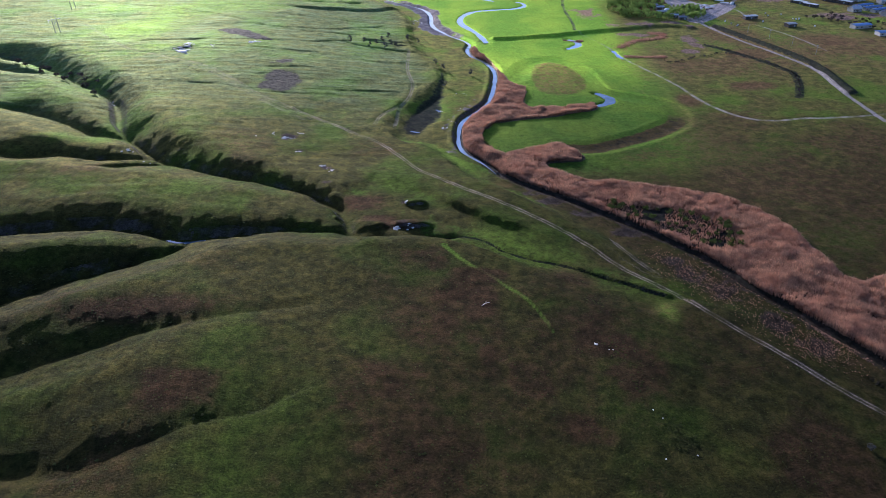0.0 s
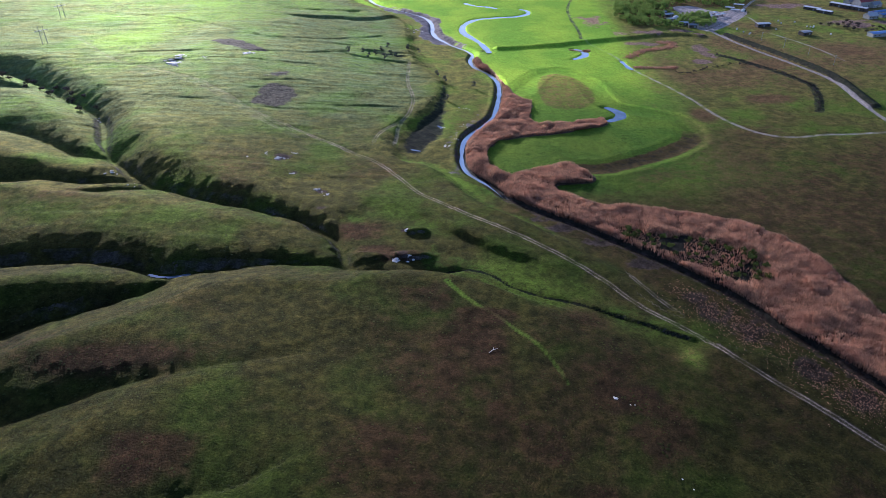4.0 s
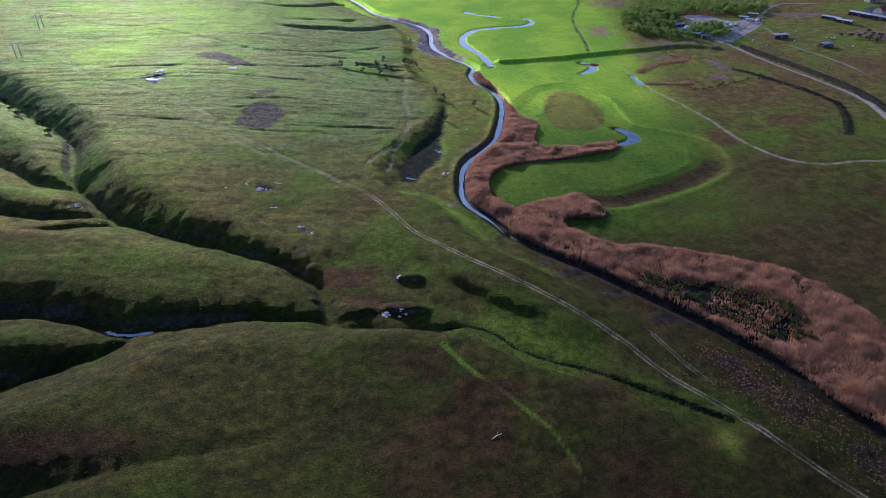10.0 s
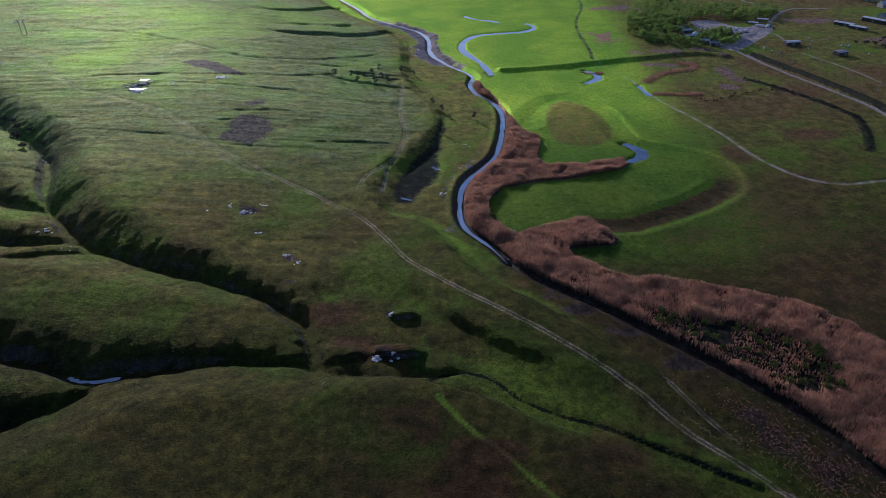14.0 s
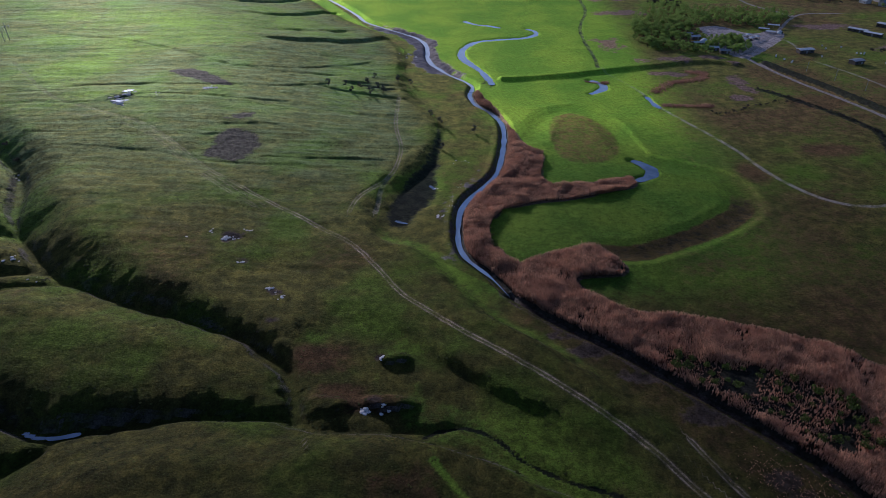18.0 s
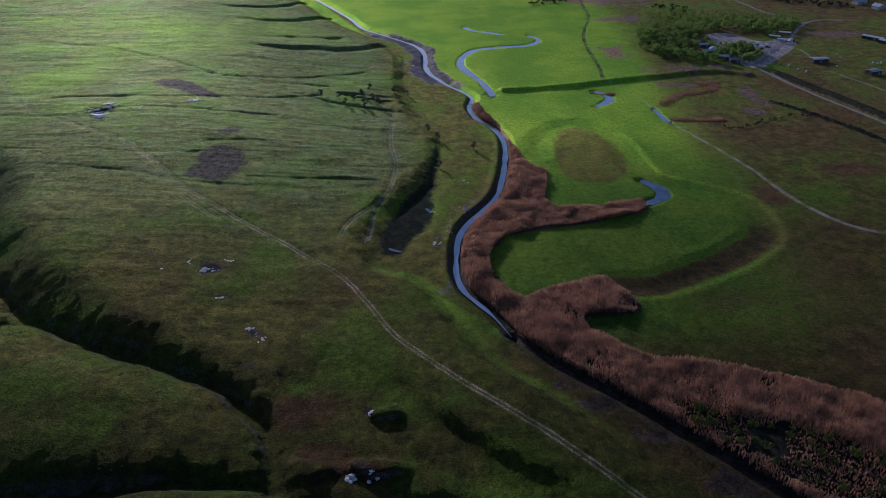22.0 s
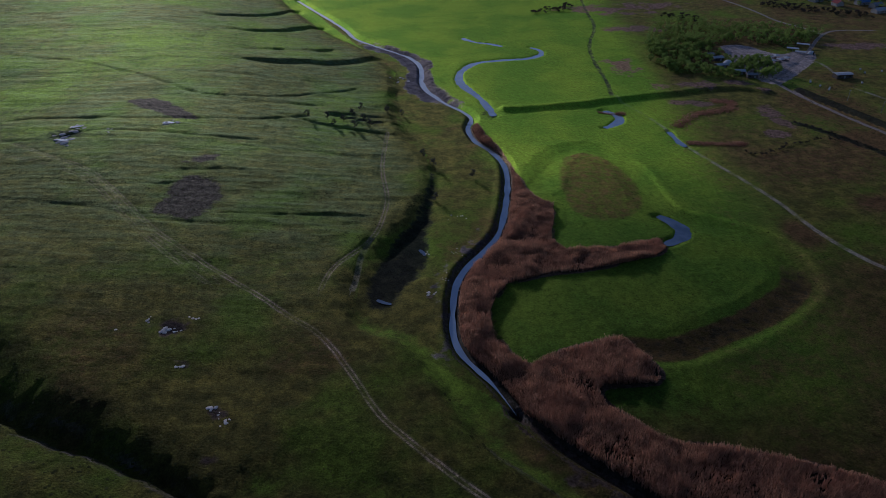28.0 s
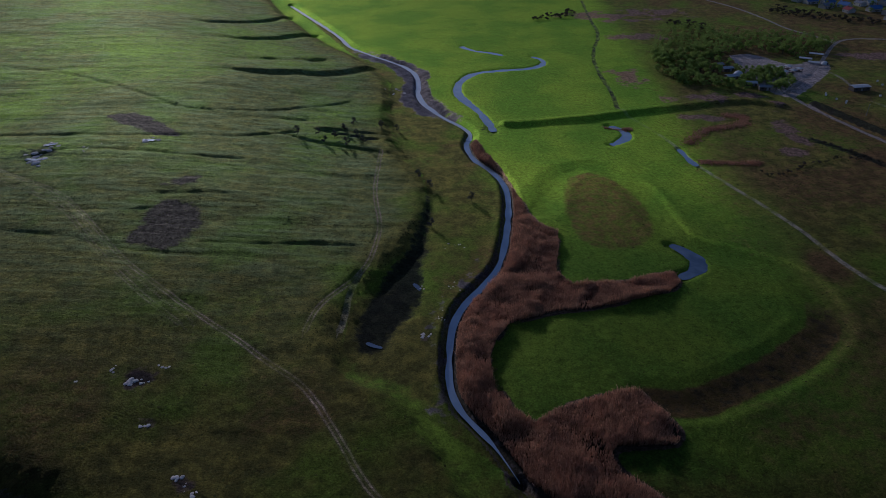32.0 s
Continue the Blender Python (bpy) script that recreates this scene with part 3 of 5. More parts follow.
def blades(name, tones, through=0.0, old=None, lit_plume=None):
    """Leaves and stalks: each clump takes its own tone, light comes through them a little."""
    n = Nodes(name)
    r = n.island()
    colour = n.mix(r, tones[0], tones[1])
    colour = n.mix(n.band(n.noise(0.08, 3.0), 0.4, 0.65), colour, tones[2])
    # old: random dark patches that paint the shade inside the stand
    if old:
        colour = n.mix(n.band(n.noise(0.2, 5.0, rough=0.75), 0.42, 0.64, 0.0, 0.85), colour, n.mix(r, old, n.mix(1.0, colour, (0.6, 0.55, 0.6), "MULTIPLY")))
    # paler plume tips, which also paint the sunlit highlights
    if lit_plume:
        colour = n.mix(n.band(n.attr("tip"), 0.5, 1.0, 0.0, 0.4), colour, n.mix(r, lit_plume, n.mix(1.0, colour, (1.3, 1.25, 1.2), "MULTIPLY")))
    mat = n.done(colour, 0.8, 0.0, 0.06)
    if through:
        leaf = n.add("ShaderNodeBsdfTranslucent")
        n.put(colour, leaf.inputs["Color"])
        both = n.add("ShaderNodeMixShader", Fac=through)
        n.tree.links.new(n.bsdf.outputs[0], both.inputs[1])
        n.tree.links.new(leaf.outputs[0], both.inputs[2])
        n.tree.links.new(both.outputs[0], n.tree.nodes["Material Output"].inputs[0])
    return mat


def water_material(name, dark, light, mirror=0.0):
    n = Nodes(name)
    n.bump(n.math("ADD", n.noise(0.9, 4.0), n.noise(4.0, 3.0)), 0.06, 0.06)
    return n.done(n.mix(n.band(n.noise(0.1), 0.3, 0.7), dark, light), 0.06, mirror, 1.0)


# river and pond bases are pale blue, half metal, to paint in sky reflection
GROUND, WATER_MAT = ground_material(), water_material("sky_toned_water", (0.4, 0.48, 0.57), (0.52, 0.6, 0.68), 0.5)
# foam whitened further to paint in the sun glints on the rapids
GLINT_FOAM_MAT = water_material("glinting_foam", (0.8, 0.83, 0.86), (0.95, 0.96, 0.97), 0.0)
POND_MAT = water_material("still_water", (0.12, 0.16, 0.22), (0.22, 0.27, 0.34), 0.35)
REED_MAT = blades("dry_reed", ((0.2, 0.1, 0.06), (0.9, 0.54, 0.33), (0.58, 0.31, 0.19)), 0.45, (0.12, 0.068, 0.055), (0.9, 0.58, 0.36))
LEAF_MAT = blades("leaf", ((0.18, 0.27, 0.06), (0.44, 0.55, 0.13), (0.29, 0.39, 0.09)), 0.6)
BUSH_MAT = blades("bush_leaf", ((0.07, 0.1, 0.02), (0.14, 0.17, 0.035), (0.1, 0.12, 0.03)), 0.3)
TUFT_MAT = blades("steppe_tuft", ((0.03, 0.036, 0.008), (0.07, 0.074, 0.018), (0.045, 0.05, 0.012)), 0.3)
BARK_MAT = plain("bark", (0.06, 0.045, 0.035), (0.13, 0.1, 0.08), 6.0, 0.9)


# ---- building helpers ----
def link_mesh(name, verts, faces, mat, smooth=False):
    """A mesh object from arrays; all faces have the same number of corners."""
    verts, faces = np.asarray(verts, np.float32), np.asarray(faces, np.int32)
    me = bpy.data.meshes.new(name)
    k = faces.shape[1]
    me.vertices.add(len(verts))
    me.vertices.foreach_set("co", verts.ravel())
    me.loops.add(faces.size)
    me.loops.foreach_set("vertex_index", faces.ravel())
    me.polygons.add(len(faces))
    me.polygons.foreach_set("loop_start", np.arange(0, faces.size, k, dtype=np.int32))
    if smooth:
        me.polygons.foreach_set("use_smooth", np.ones(len(faces), bool))
    me.materials.append(mat)
    me.update(calc_edges=True)
    return new(name, me)


def part(name, bm, material, parent, label=""):
    me = bpy.data.meshes.new(name)
    bm.to_mesh(me)
    bm.free()
    me.materials.append(material)
    ob = new(name, me)
    ob.parent = parent
    if label:
        ob["label"] = label
    return ob


def thing(name, m, label, category, group="", kind=""):
    ob = new(name)
    ob.empty_display_size = 0.5
    ob.matrix_world = m
    return tagged(ob, label, category, group, kind)


# ---- ground: one sheet out to the horizon ----
def spread(lo, hi, step_, grow, far_lo, far_hi, grow_far=1.1, mid_lo=None, mid_hi=None):
    core = list(np.arange(lo, hi, step_))
    s, v = step_, core[-1]
    while v < far_hi:
        s *= grow if v < mid_hi else grow_far
        v += s
        core.append(v)
    s, v, low = step_, core[0], []
    while v > far_lo:
        s *= grow if v > mid_lo else grow_far
        v -= s
        low.append(v)
    return np.array(low[::-1] + core)


GX = spread(-205, 225, 1.0, 1.016, -4200, 4200, 1.12, -560, 560)
GY = spread(104, 440, 1.0, 1.005, -2500, 4800, 1.12, 70, 1020)
MX, MY = np.meshgrid(GX, GY)
PX, PY = MX.ravel(), MY.ravel()
PZ = height(PX, PY)
nx, ny = len(GX), len(GY)
ii = (np.arange(ny - 1)[:, None] * nx + np.arange(nx - 1)[None, :]).ravel()
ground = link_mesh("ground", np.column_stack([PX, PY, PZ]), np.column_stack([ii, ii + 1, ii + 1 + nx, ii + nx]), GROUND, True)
tagged(ground, "rolling green and brown steppe grassland cut by ravines", "ground", kind="structure")


def ground_z(x, y):
    """The sheet's height at a place, between its corners."""
    i, j = np.searchsorted(GX, x) - 1, np.searchsorted(GY, y) - 1
    u, v = (x - GX[i]) / (GX[i + 1] - GX[i]), (y - GY[j]) / (GY[j + 1] - GY[j])
    z = PZ.reshape(ny, nx)[j:j + 2, i:i + 2]
    return float((z[0, 0] * (1 - u) + z[0, 1] * u) * (1 - v) + (z[1, 0] * (1 - u) + z[1, 1] * u) * v)


def put_attr(name, values):
    a = ground.data.attributes.new(name, "FLOAT", "POINT")
    a.data.foreach_set("value", np.asarray(values, np.float32))


def covers():
    X, Y = PX, PY
    west = west_of_bank(X, Y, 80.0)
    valley = step(4, -4, west)
    lush = valley * step(205, 120, X - 0.05 * (Y - 400)) * step(300, 345, Y)
    lush = np.maximum(lush, valley * step(200, 150, X) * step(560, 640, Y))
    strip = inside(X, Y, BANK[5:20] + RIVER[::-1])
    loop = in_area(X, Y, OXBOW + [(40, 470), (40, 350)], 8.0)
    lush = np.where(strip, 0.3 * step(-0.2, 0.5, fbm(X, Y, 22, 89)), lush)
    brook, _ = off_line(X, Y, BROOK, 30.0)
    lush = np.maximum(lush, 0.55 * step(-14, 8, X) * step(18, 2, np.abs(brook) + 6 * fbm(X, Y, 12, 90)))
    lush = np.maximum(lush, 1.1 * np.exp(-((X - 85) / 5) ** 2 - ((Y - 195) / 8) ** 2))
    lush = np.maximum(lush, 0.6 * in_area(X, Y, FAN, 4.0, 1) * step(-0.2, 0.3, fbm(X, Y, 18, 91)))
    # sunlit bank slope painted in as a strip of brighter green
    lip = step(7, 1, np.abs(west + 1) + 3 * fbm(X, Y, 8, 111)) * step(255, 300, Y) * step(385, 365, Y)
    lush = np.maximum(lush, 0.55 * lip)
    line, _ = off_line(X, Y, LINE_GREEN, 6.0)
    lush = np.maximum(lush, 1.2 * step(1.5, 0.2, np.abs(line) + 0.9 * fbm(X, Y, 7, 102)))
    lush = np.maximum(lush, (0.35 + 0.1 * step(480, 560, Y)) * step(4, 40, west) * step(330, 420, Y) * step(-0.3, 0.4, fbm(X, Y, 70, 92)))
    dry = in_area(X, Y, BROWN_OVAL, 2.5) * 0.56
    dry = np.where(strip, 0.5 * step(0.0, 0.5, fbm(X, Y, 24, 88)), dry)
    dry = np.maximum(dry, valley * (1 - loop) * step(85, 165, X - 0.12 * (Y - 350)) * (0.24 + 0.36 * step(-0.35, 0.3, fbm(X, Y, 50, 93))))
    # brown patches, denser on the near hill to paint in its dimmer light
    dry = np.maximum(dry, step(250, 215, Y) * step(-90, 0, X) * (0.2 + 0.45 * step(-0.2, 0.35, fbm(X, Y, 30, 94))))
    dry = np.maximum(dry, step(262, 200, Y) * (0.08 + 0.4 * step(-0.2, 0.45, fbm(X, Y, 26, 95))))
    for (x, y, a, b) in ((8, 188, 13, 28), (28, 155, 8, 9), (43, 135, 10, 6), (-82, 146, 13, 8), (-7, 224, 10, 9), (60, 165, 16, 20), (-20, 150, 14, 12), (14, 214, 12, 5), (-36, 284, 12, 7), (-30, 268, 9, 4), (-18, 262, 9, 4)):
        dry = np.maximum(dry, (0.72 + 0.5 * fbm(X, Y, 9, 101)) * np.exp(-(((X - x) / (1.2 * a)) ** 4 + ((Y - y) / (1.2 * b)) ** 4)))
    dry = np.maximum(dry, valley * step(345, 300, Y) * 0.5 * (1 - lip))
    dry = np.maximum(dry, valley * step(70, 120, X) * step(385, 335, Y) * (1 - loop) * (0.3 + 0.3 * step(-0.3, 0.3, fbm(X, Y, 24, 112))))
    old, _ = off_line(X, Y, OXBOW[:7], 20.0)
    dry = np.maximum(dry, 0.9 * np.exp(-((X + 112 - 1.2 * (Y - 187)) / 40) ** 2 - ((Y - 188) / 9) ** 2))
    dead = np.zeros(X.shape)
    dry = np.maximum(dry, 0.8 * step(8, 5, np.abs(old) + 1.5 * fbm(X, Y, 12, 103)) * step(425, 385, Y))
    dry = np.maximum(dry, 0.42 * step(2, 14, west) * step(410, 350, Y) * step(280, 310, Y) * step(-0.15, 0.4, fbm(X, Y, 34, 104)))
    dead = np.maximum(dead, in_area(X, Y, PATCH_A, 9.0) + 0.3 * fbm(X, Y, 9, 86))
    dead = np.maximum(dead, in_area(X, Y, PATCH_C, 7.0) * 0.85 + 0.3 * fbm(X, Y, 9, 86))
    dead = np.maximum(dead, (in_area(X, Y, PATCH_B, 8.0) * 1.2 + 0.3 * fbm(X, Y, 9, 86)) * (Y > 500))
    dead = np.maximum(dead, in_area(X, Y, REED_NORTH + DITCH[::-1] + RIVER[:18:-1], 2.5, 0))
    straw = np.zeros(X.shape)
    for (x, y, a, b) in ((152, 690, 12, 20), (184, 634, 26, 8), (213, 638, 16, 7), (226, 615, 8, 10), (189, 798, 24, 12), (205, 880, 60, 20), (206, 545, 12, 6), (220, 572, 6, 20), (350, 715, 26, 9), (178, 600, 14, 6), (395, 640, 30, 12)):
        straw = np.maximum(straw, 0.95 * np.exp(-(((X - x) / (1.3 * a)) ** 2 + ((Y - y) / (1.3 * b)) ** 2)))
    for (x, y, a, b) in ((255, 530, 26, 22), (330, 560, 40, 30), (225, 455, 22, 12), (170, 430, 10, 16)):
        dry = np.maximum(dry, 0.95 * np.exp(-(((X - x) / a) ** 2 + ((Y - y) / b) ** 2)))
    litter = np.zeros(X.shape)
    for (x, y, a, b) in ((104, 224, 9, 9), (113, 212, 9, 10), (124, 190, 8, 9), (133, 178, 9, 8), (140, 190, 6, 10), (100, 234, 7, 5), (56, 290, 9, 4), (70, 277, 8, 4), (86, 259, 8, 5), (46, 298, 6, 4)):
        litter = np.maximum(litter, np.exp(-(((X - x) / a) ** 2 + ((Y - y) / b) ** 2)))
    litter = litter * (0.8 + 0.5 * fbm(X * 0.5 + Y * 0.5, Y * 1.6 - X * 1.6, 5, 109) + 0.3 * fbm(X, Y, 9, 110))
    d, _ = off_line(X, Y, REED_NORTH, 6.0)
    straw = np.maximum(straw, 0.75 * step(2.6, 0.8, np.abs(d)))
    put_attr("straw", straw * (0.8 + 1.3 * fbm(X, Y, 12, 85)))
    mud = np.zeros(X.shape)
    river, s = off_line(X, Y, RIVER, 30.0)
    mud = 0.34 * step(4.2, 2.6, np.abs(river) + 1.2 * fbm(X, Y, 8, 96))
    mud = np.maximum(mud, step(15, 6, np.abs(river + 2) + 7 * fbm(X, Y, 20, 97)) * step(585, 625, Y) * step(800, 740, Y) * (0.75 + 0.3 * fbm(X, Y, 7, 107)))
    bench = step(14, 9, np.abs(river) + 3 * fbm(X, Y, 9, 105)) * (river < 0) * step(328, 350, Y) * step(470, 430, Y)
    mud = np.maximum(mud, bench * (0.3 + 0.5 * fbm(X, Y, 4, 106)))
    put_attr("yard", in_area(X, Y, YARD, 4.0))
    earth = np.zeros(X.shape)
    for line, half in ((DITCH, 0.5),):
        d, _ = off_line(X, Y, line, 10.0)
        earth = np.maximum(earth, step(half + 1.5, half - 1, np.abs(d) + 1.2 * fbm(X, Y, 6, 98)))
    for (x, y, a) in ((-60, 300, 7), (-90, 362, 8), (-79, 343, 4), (-62, 321, 5), (4, 387, 4), (-17, 261, 5), (-17, 284, 3)):
        earth = np.maximum(earth, (0.55 + 0.6 * fbm(X, Y, 5, 99)) * np.exp(-((X - x) ** 2 + (Y - y) ** 2) / a ** 2))
    earth = np.maximum(earth, litter)
    d, _ = off_line(X, Y, DITCH, 10.0)
    earth = np.maximum(earth, 0.6 * step(1.3, 0.4, np.abs(d + 4.2) + 0.4 * fbm(X, Y, 5, 113)))
    # marshy floor; the dark tone also fills in the bank's shadow
    wet = 0.7 * in_area(X, Y, WET_HOLLOW, 5.0)
    wet = np.maximum(wet, 0.6 * np.exp(-((X + 200) / 18) ** 2 - ((Y - 524) / 13) ** 2))
    # dark patch painted in to tone down the sunlit river bank
    wet = np.maximum(wet, 0.5 * np.exp(-((X - 40) / 11) ** 2 - ((Y - 588) / 22) ** 2))
    d, _ = off_line(X, Y, HEDGE, 8.0)
    wet = np.maximum(wet, 0.6 * step(5, 2, np.abs(d)))
    d, _ = off_line(X, Y, SPOIL, 14.0)
    wet = np.maximum(wet, 0.95 * step(5, 3, np.abs(d)))
    wet = np.maximum(wet, 0.42 * step(7, 4, np.abs(old)) * step(430, 390, Y))
    # brook bed, painted darker for the shade its shallow cut lacks
    wet = np.maximum(wet, 0.7 * step(1.5, 0.3, np.abs(brook) + 0.5 * fbm(X, Y, 6, 61)))
    d, _ = off_line(X, Y, PATH_EAST[:7], 8.0)
    wet = np.maximum(wet, 0.5 * step(2.8, 1.4, np.abs(d) + 0.8 * fbm(X, Y, 8, 108)))
    put_attr("wet", wet)
    bend, _ = off_line(X, Y, OXBOW, 24.0)
    rim = np.exp(-((bend + 8.5) / 1.6) ** 2)
    green, _ = off_line(X, Y, LINE_GREEN, 8.0)
    spring = 0.24 * step(1.1, 0.2, np.abs(green) + 0.9 * fbm(X, Y, 7, 102)) + 0.1 * step(-14, 8, X) * step(16, 2, np.abs(brook) + 6 * fbm(X, Y, 12, 90)) + 0.35 * np.exp(-((X - 85) / 4) ** 2 - ((Y - 195) / 7) ** 2)
    # fresh: near ground darkened, far ground lightened, painting a light falloff into the colour
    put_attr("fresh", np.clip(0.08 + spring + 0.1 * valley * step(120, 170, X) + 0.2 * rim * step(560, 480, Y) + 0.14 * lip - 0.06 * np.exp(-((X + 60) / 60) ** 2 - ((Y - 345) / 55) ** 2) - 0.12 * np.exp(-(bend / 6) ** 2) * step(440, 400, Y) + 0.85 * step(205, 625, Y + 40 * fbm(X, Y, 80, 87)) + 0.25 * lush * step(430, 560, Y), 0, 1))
    put_attr("upland", step(0, 25, west) * step(330, 480, Y))
    for name, values in (("lush", lush), ("dry", dry), ("dead", dead), ("mud", mud), ("earth", earth)):
        put_attr(name, values)
    for name, lines in (("track", (TRACK_WEST, TRACK_SPUR, PATH_BANK, TRACK_FAINT)), ("path", (PATH_EAST, PATH_RUT, PATH_SHED, PATH_FIELD)), ("road", (ROAD_EAST, ROAD_VILLAGE, ROAD_FAR))):
        best, worn = np.full(X.shape, 9.0), np.zeros(X.shape)
        for line in lines:
            d, _ = off_line(X, Y, line, 9.0, 2)
            best = np.where(np.abs(d) < np.abs(best), d, best)
            use = 0.45 + 0.45 * step(430, 370, Y) if line is TRACK_WEST else np.full(X.shape, 0.35 if line in (TRACK_FAINT, PATH_RUT) else 0.8)
            use = use * (1 - 0.75 * step(540, 590, Y)) if line is PATH_EAST else use
            worn = np.maximum(worn, use * step(7.5, 3.5, np.abs(d)))
        put_attr(name, best)
        put_attr("by_" + name, worn)


covers()


# ---- water ----
def water_strip(name, pts, half, z, label, mat=None, pool=True):
    p = smooth_line(pts, 4 if pool else 3)
    d = np.gradient(p, axis=0)
    d /= np.linalg.norm(d, axis=1)[:, None]
    side = np.column_stack([-d[:, 1], d[:, 0]])
    w = half(p[:, 1]) if callable(half) else np.full(len(p), half)
    if pool:
        s = np.linspace(0, 1, len(p))
        w = w * (0.08 + np.sqrt(np.sin(np.pi * np.clip(s, 0.001, 0.999)))) * (1 + 0.35 * vnoise(p[:, 0], p[:, 1], 5.0, 8))
    verts = np.vstack([np.column_stack([p + side * w[:, None], np.full(len(p), z)]), np.column_stack([p - side * w[:, None], np.full(len(p), z)])])
    n = len(p)
    k = np.arange(n - 1)
    return tagged(link_mesh(name, verts, np.column_stack([k + n, k + n + 1, k + 1, k]), mat or WATER_MAT), label, "water", kind="structure")


water_strip("river_rapids", RIVER[:19], lambda y: (1.5 + 0.7 * step(600, 660, y)) * (1 + 0.4 * vnoise(y, 0 * y, 9.0, 4)), WATER, "fast shallow foaming river reach, its sun glints painted white", GLINT_FOAM_MAT, False)
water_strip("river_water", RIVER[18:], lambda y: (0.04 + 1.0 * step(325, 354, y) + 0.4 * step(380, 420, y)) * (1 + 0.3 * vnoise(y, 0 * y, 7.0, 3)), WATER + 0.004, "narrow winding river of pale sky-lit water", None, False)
water_strip("gully_water", [(-127, 255), (-116, 250.5), (-106, 253)], 0.9, min(ground_z(x, y) for x, y in ((-124, 254), (-116, 250.5), (-108, 252.5))) + 0.3, "shallow stream pooled in the ravine bottom", POND_MAT)
for pool, wide_, level in (([(-203, 516), (-197, 514), (-192, 516)], 0.9, 0.0), ([(-202, 533), (-197, 535)], 1.2, 0.0), ([(-153, 541), (-146, 540)], 1.2, 0.0)):
    low = min(ground_z(x, y) for x, y in pool)
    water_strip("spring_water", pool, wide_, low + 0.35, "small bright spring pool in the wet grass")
for pool in ([(-2, 424), (0, 421), (2, 418)], [(-18, 387), (-15, 385), (-12, 384)]):
    water_strip("pool_water", pool, 0.8, min(ground_z(x, y) for x, y in pool) + 0.25, "narrow pool in a dark marshy hollow", POND_MAT)
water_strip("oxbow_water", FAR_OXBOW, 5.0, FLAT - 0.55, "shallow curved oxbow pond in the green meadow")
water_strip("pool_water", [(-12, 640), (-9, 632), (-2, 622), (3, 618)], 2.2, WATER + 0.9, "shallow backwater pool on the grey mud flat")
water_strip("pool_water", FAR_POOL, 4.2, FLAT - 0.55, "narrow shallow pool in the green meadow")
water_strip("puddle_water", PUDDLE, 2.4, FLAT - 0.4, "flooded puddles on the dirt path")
water_strip("pond_water", POND_EAST, 3.0, FLAT - 0.55, "small reed-fringed pond in an old river bend", POND_MAT)
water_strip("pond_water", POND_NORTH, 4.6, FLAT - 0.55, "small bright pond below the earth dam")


# ---- reeds: one stand that nobody could count ----
def clumps(x, y, tall, wide, n_blades, lean, seed):
    """Triangular blades, n_blades to a clump; returns vertices and faces."""
    r = np.random.default_rng(seed)
    n = len(x)
    z = height(x, y)
    a = r.random((n, n_blades)) * 2 * np.pi
    rad = r.random((n, n_blades)) * wide * 1.4
    bx, by = x[:, None] + rad * np.cos(a), y[:, None] + rad * np.sin(a)
    h = tall[:, None] * (0.75 + 0.35 * r.random((n, n_blades)))
    b = a + np.pi / 2 + 0.6 * r.standard_normal((n, n_blades))
    w = wide * (0.35 + 0.3 * r.random((n, n_blades)))
    base = z[:, None] - 0.15
    l = lean * h * r.standard_normal((n, n_blades))
    tx, ty = bx + l * np.cos(a), by + l * np.sin(a)
    v = np.stack([np.stack([bx - w * np.cos(b), by - w * np.sin(b), base + 0 * w], -1), np.stack([bx + w * np.cos(b), by + w * np.sin(b), base + 0 * w], -1), np.stack([tx + 0.35 * w * np.cos(b), ty + 0.35 * w * np.sin(b), base + h], -1), np.stack([tx - 0.35 * w * np.cos(b), ty - 0.35 * w * np.sin(b), base + h * 0.94], -1)], 2)
    v = v.reshape(-1, 3)
    return v, np.arange(len(v)).reshape(-1, 4)


def with_tips(ob):
    """Marks how far up its blade each corner is."""
    a = ob.data.attributes.new("tip", "FLOAT", "POINT")
    a.data.foreach_set("value", np.tile(np.array([0, 0, 1, 1], np.float32), len(ob.data.vertices) // 4))
    return ob


def jittered(lo, hi, gap, seed):
    r = np.random.default_rng(seed)
    X, Y = np.meshgrid(np.arange(lo[0], hi[0], gap), np.arange(lo[1], hi[1], gap))
    return X.ravel() + gap * (r.random(X.size) - 0.5), Y.ravel() + gap * (r.random(X.size) - 0.5)


def reed_bed():
    area = REED_NORTH + [(183, 150)] + DITCH[::-1] + RIVER[:18:-1]
    x, y = jittered((5, 150), (185, 575), 0.52, 3)
    keep = inside(x, y, area)
    x, y = x[keep], y[keep]
    d, _ = off_line(x, y, RIVER, 8.0)
    e, _ = off_line(x, y, DITCH, 8.0)
    scrub = in_area(x, y, SCRUB, 4.0)
    r = np.random.default_rng(5)
    keep = (np.abs(d) > 2.6) & (np.abs(e) > 2.4) & (r.random(len(x)) > 0.6 * scrub + 0.7 * step(0.25, 0.6, fbm(x, y, 10, 119)))
    x, y, scrub = x[keep], y[keep], scrub[keep]
    tall = 2.3 + 1.5 * fbm(x, y, 10, 120) + 0.5 * fbm(x, y, 4, 121)
    tall = np.clip(tall * (1 - 0.62 * scrub), 0.6, 4.0)
    v, f = clumps(x, y, tall, 0.17, 9, 0.2, 6)
    tagged(with_tips(link_mesh("reed_bed", v, f, REED_MAT)), "dense stand of dry pinkish-brown reeds along the river", "reeds", kind="stuff")


reed_bed()


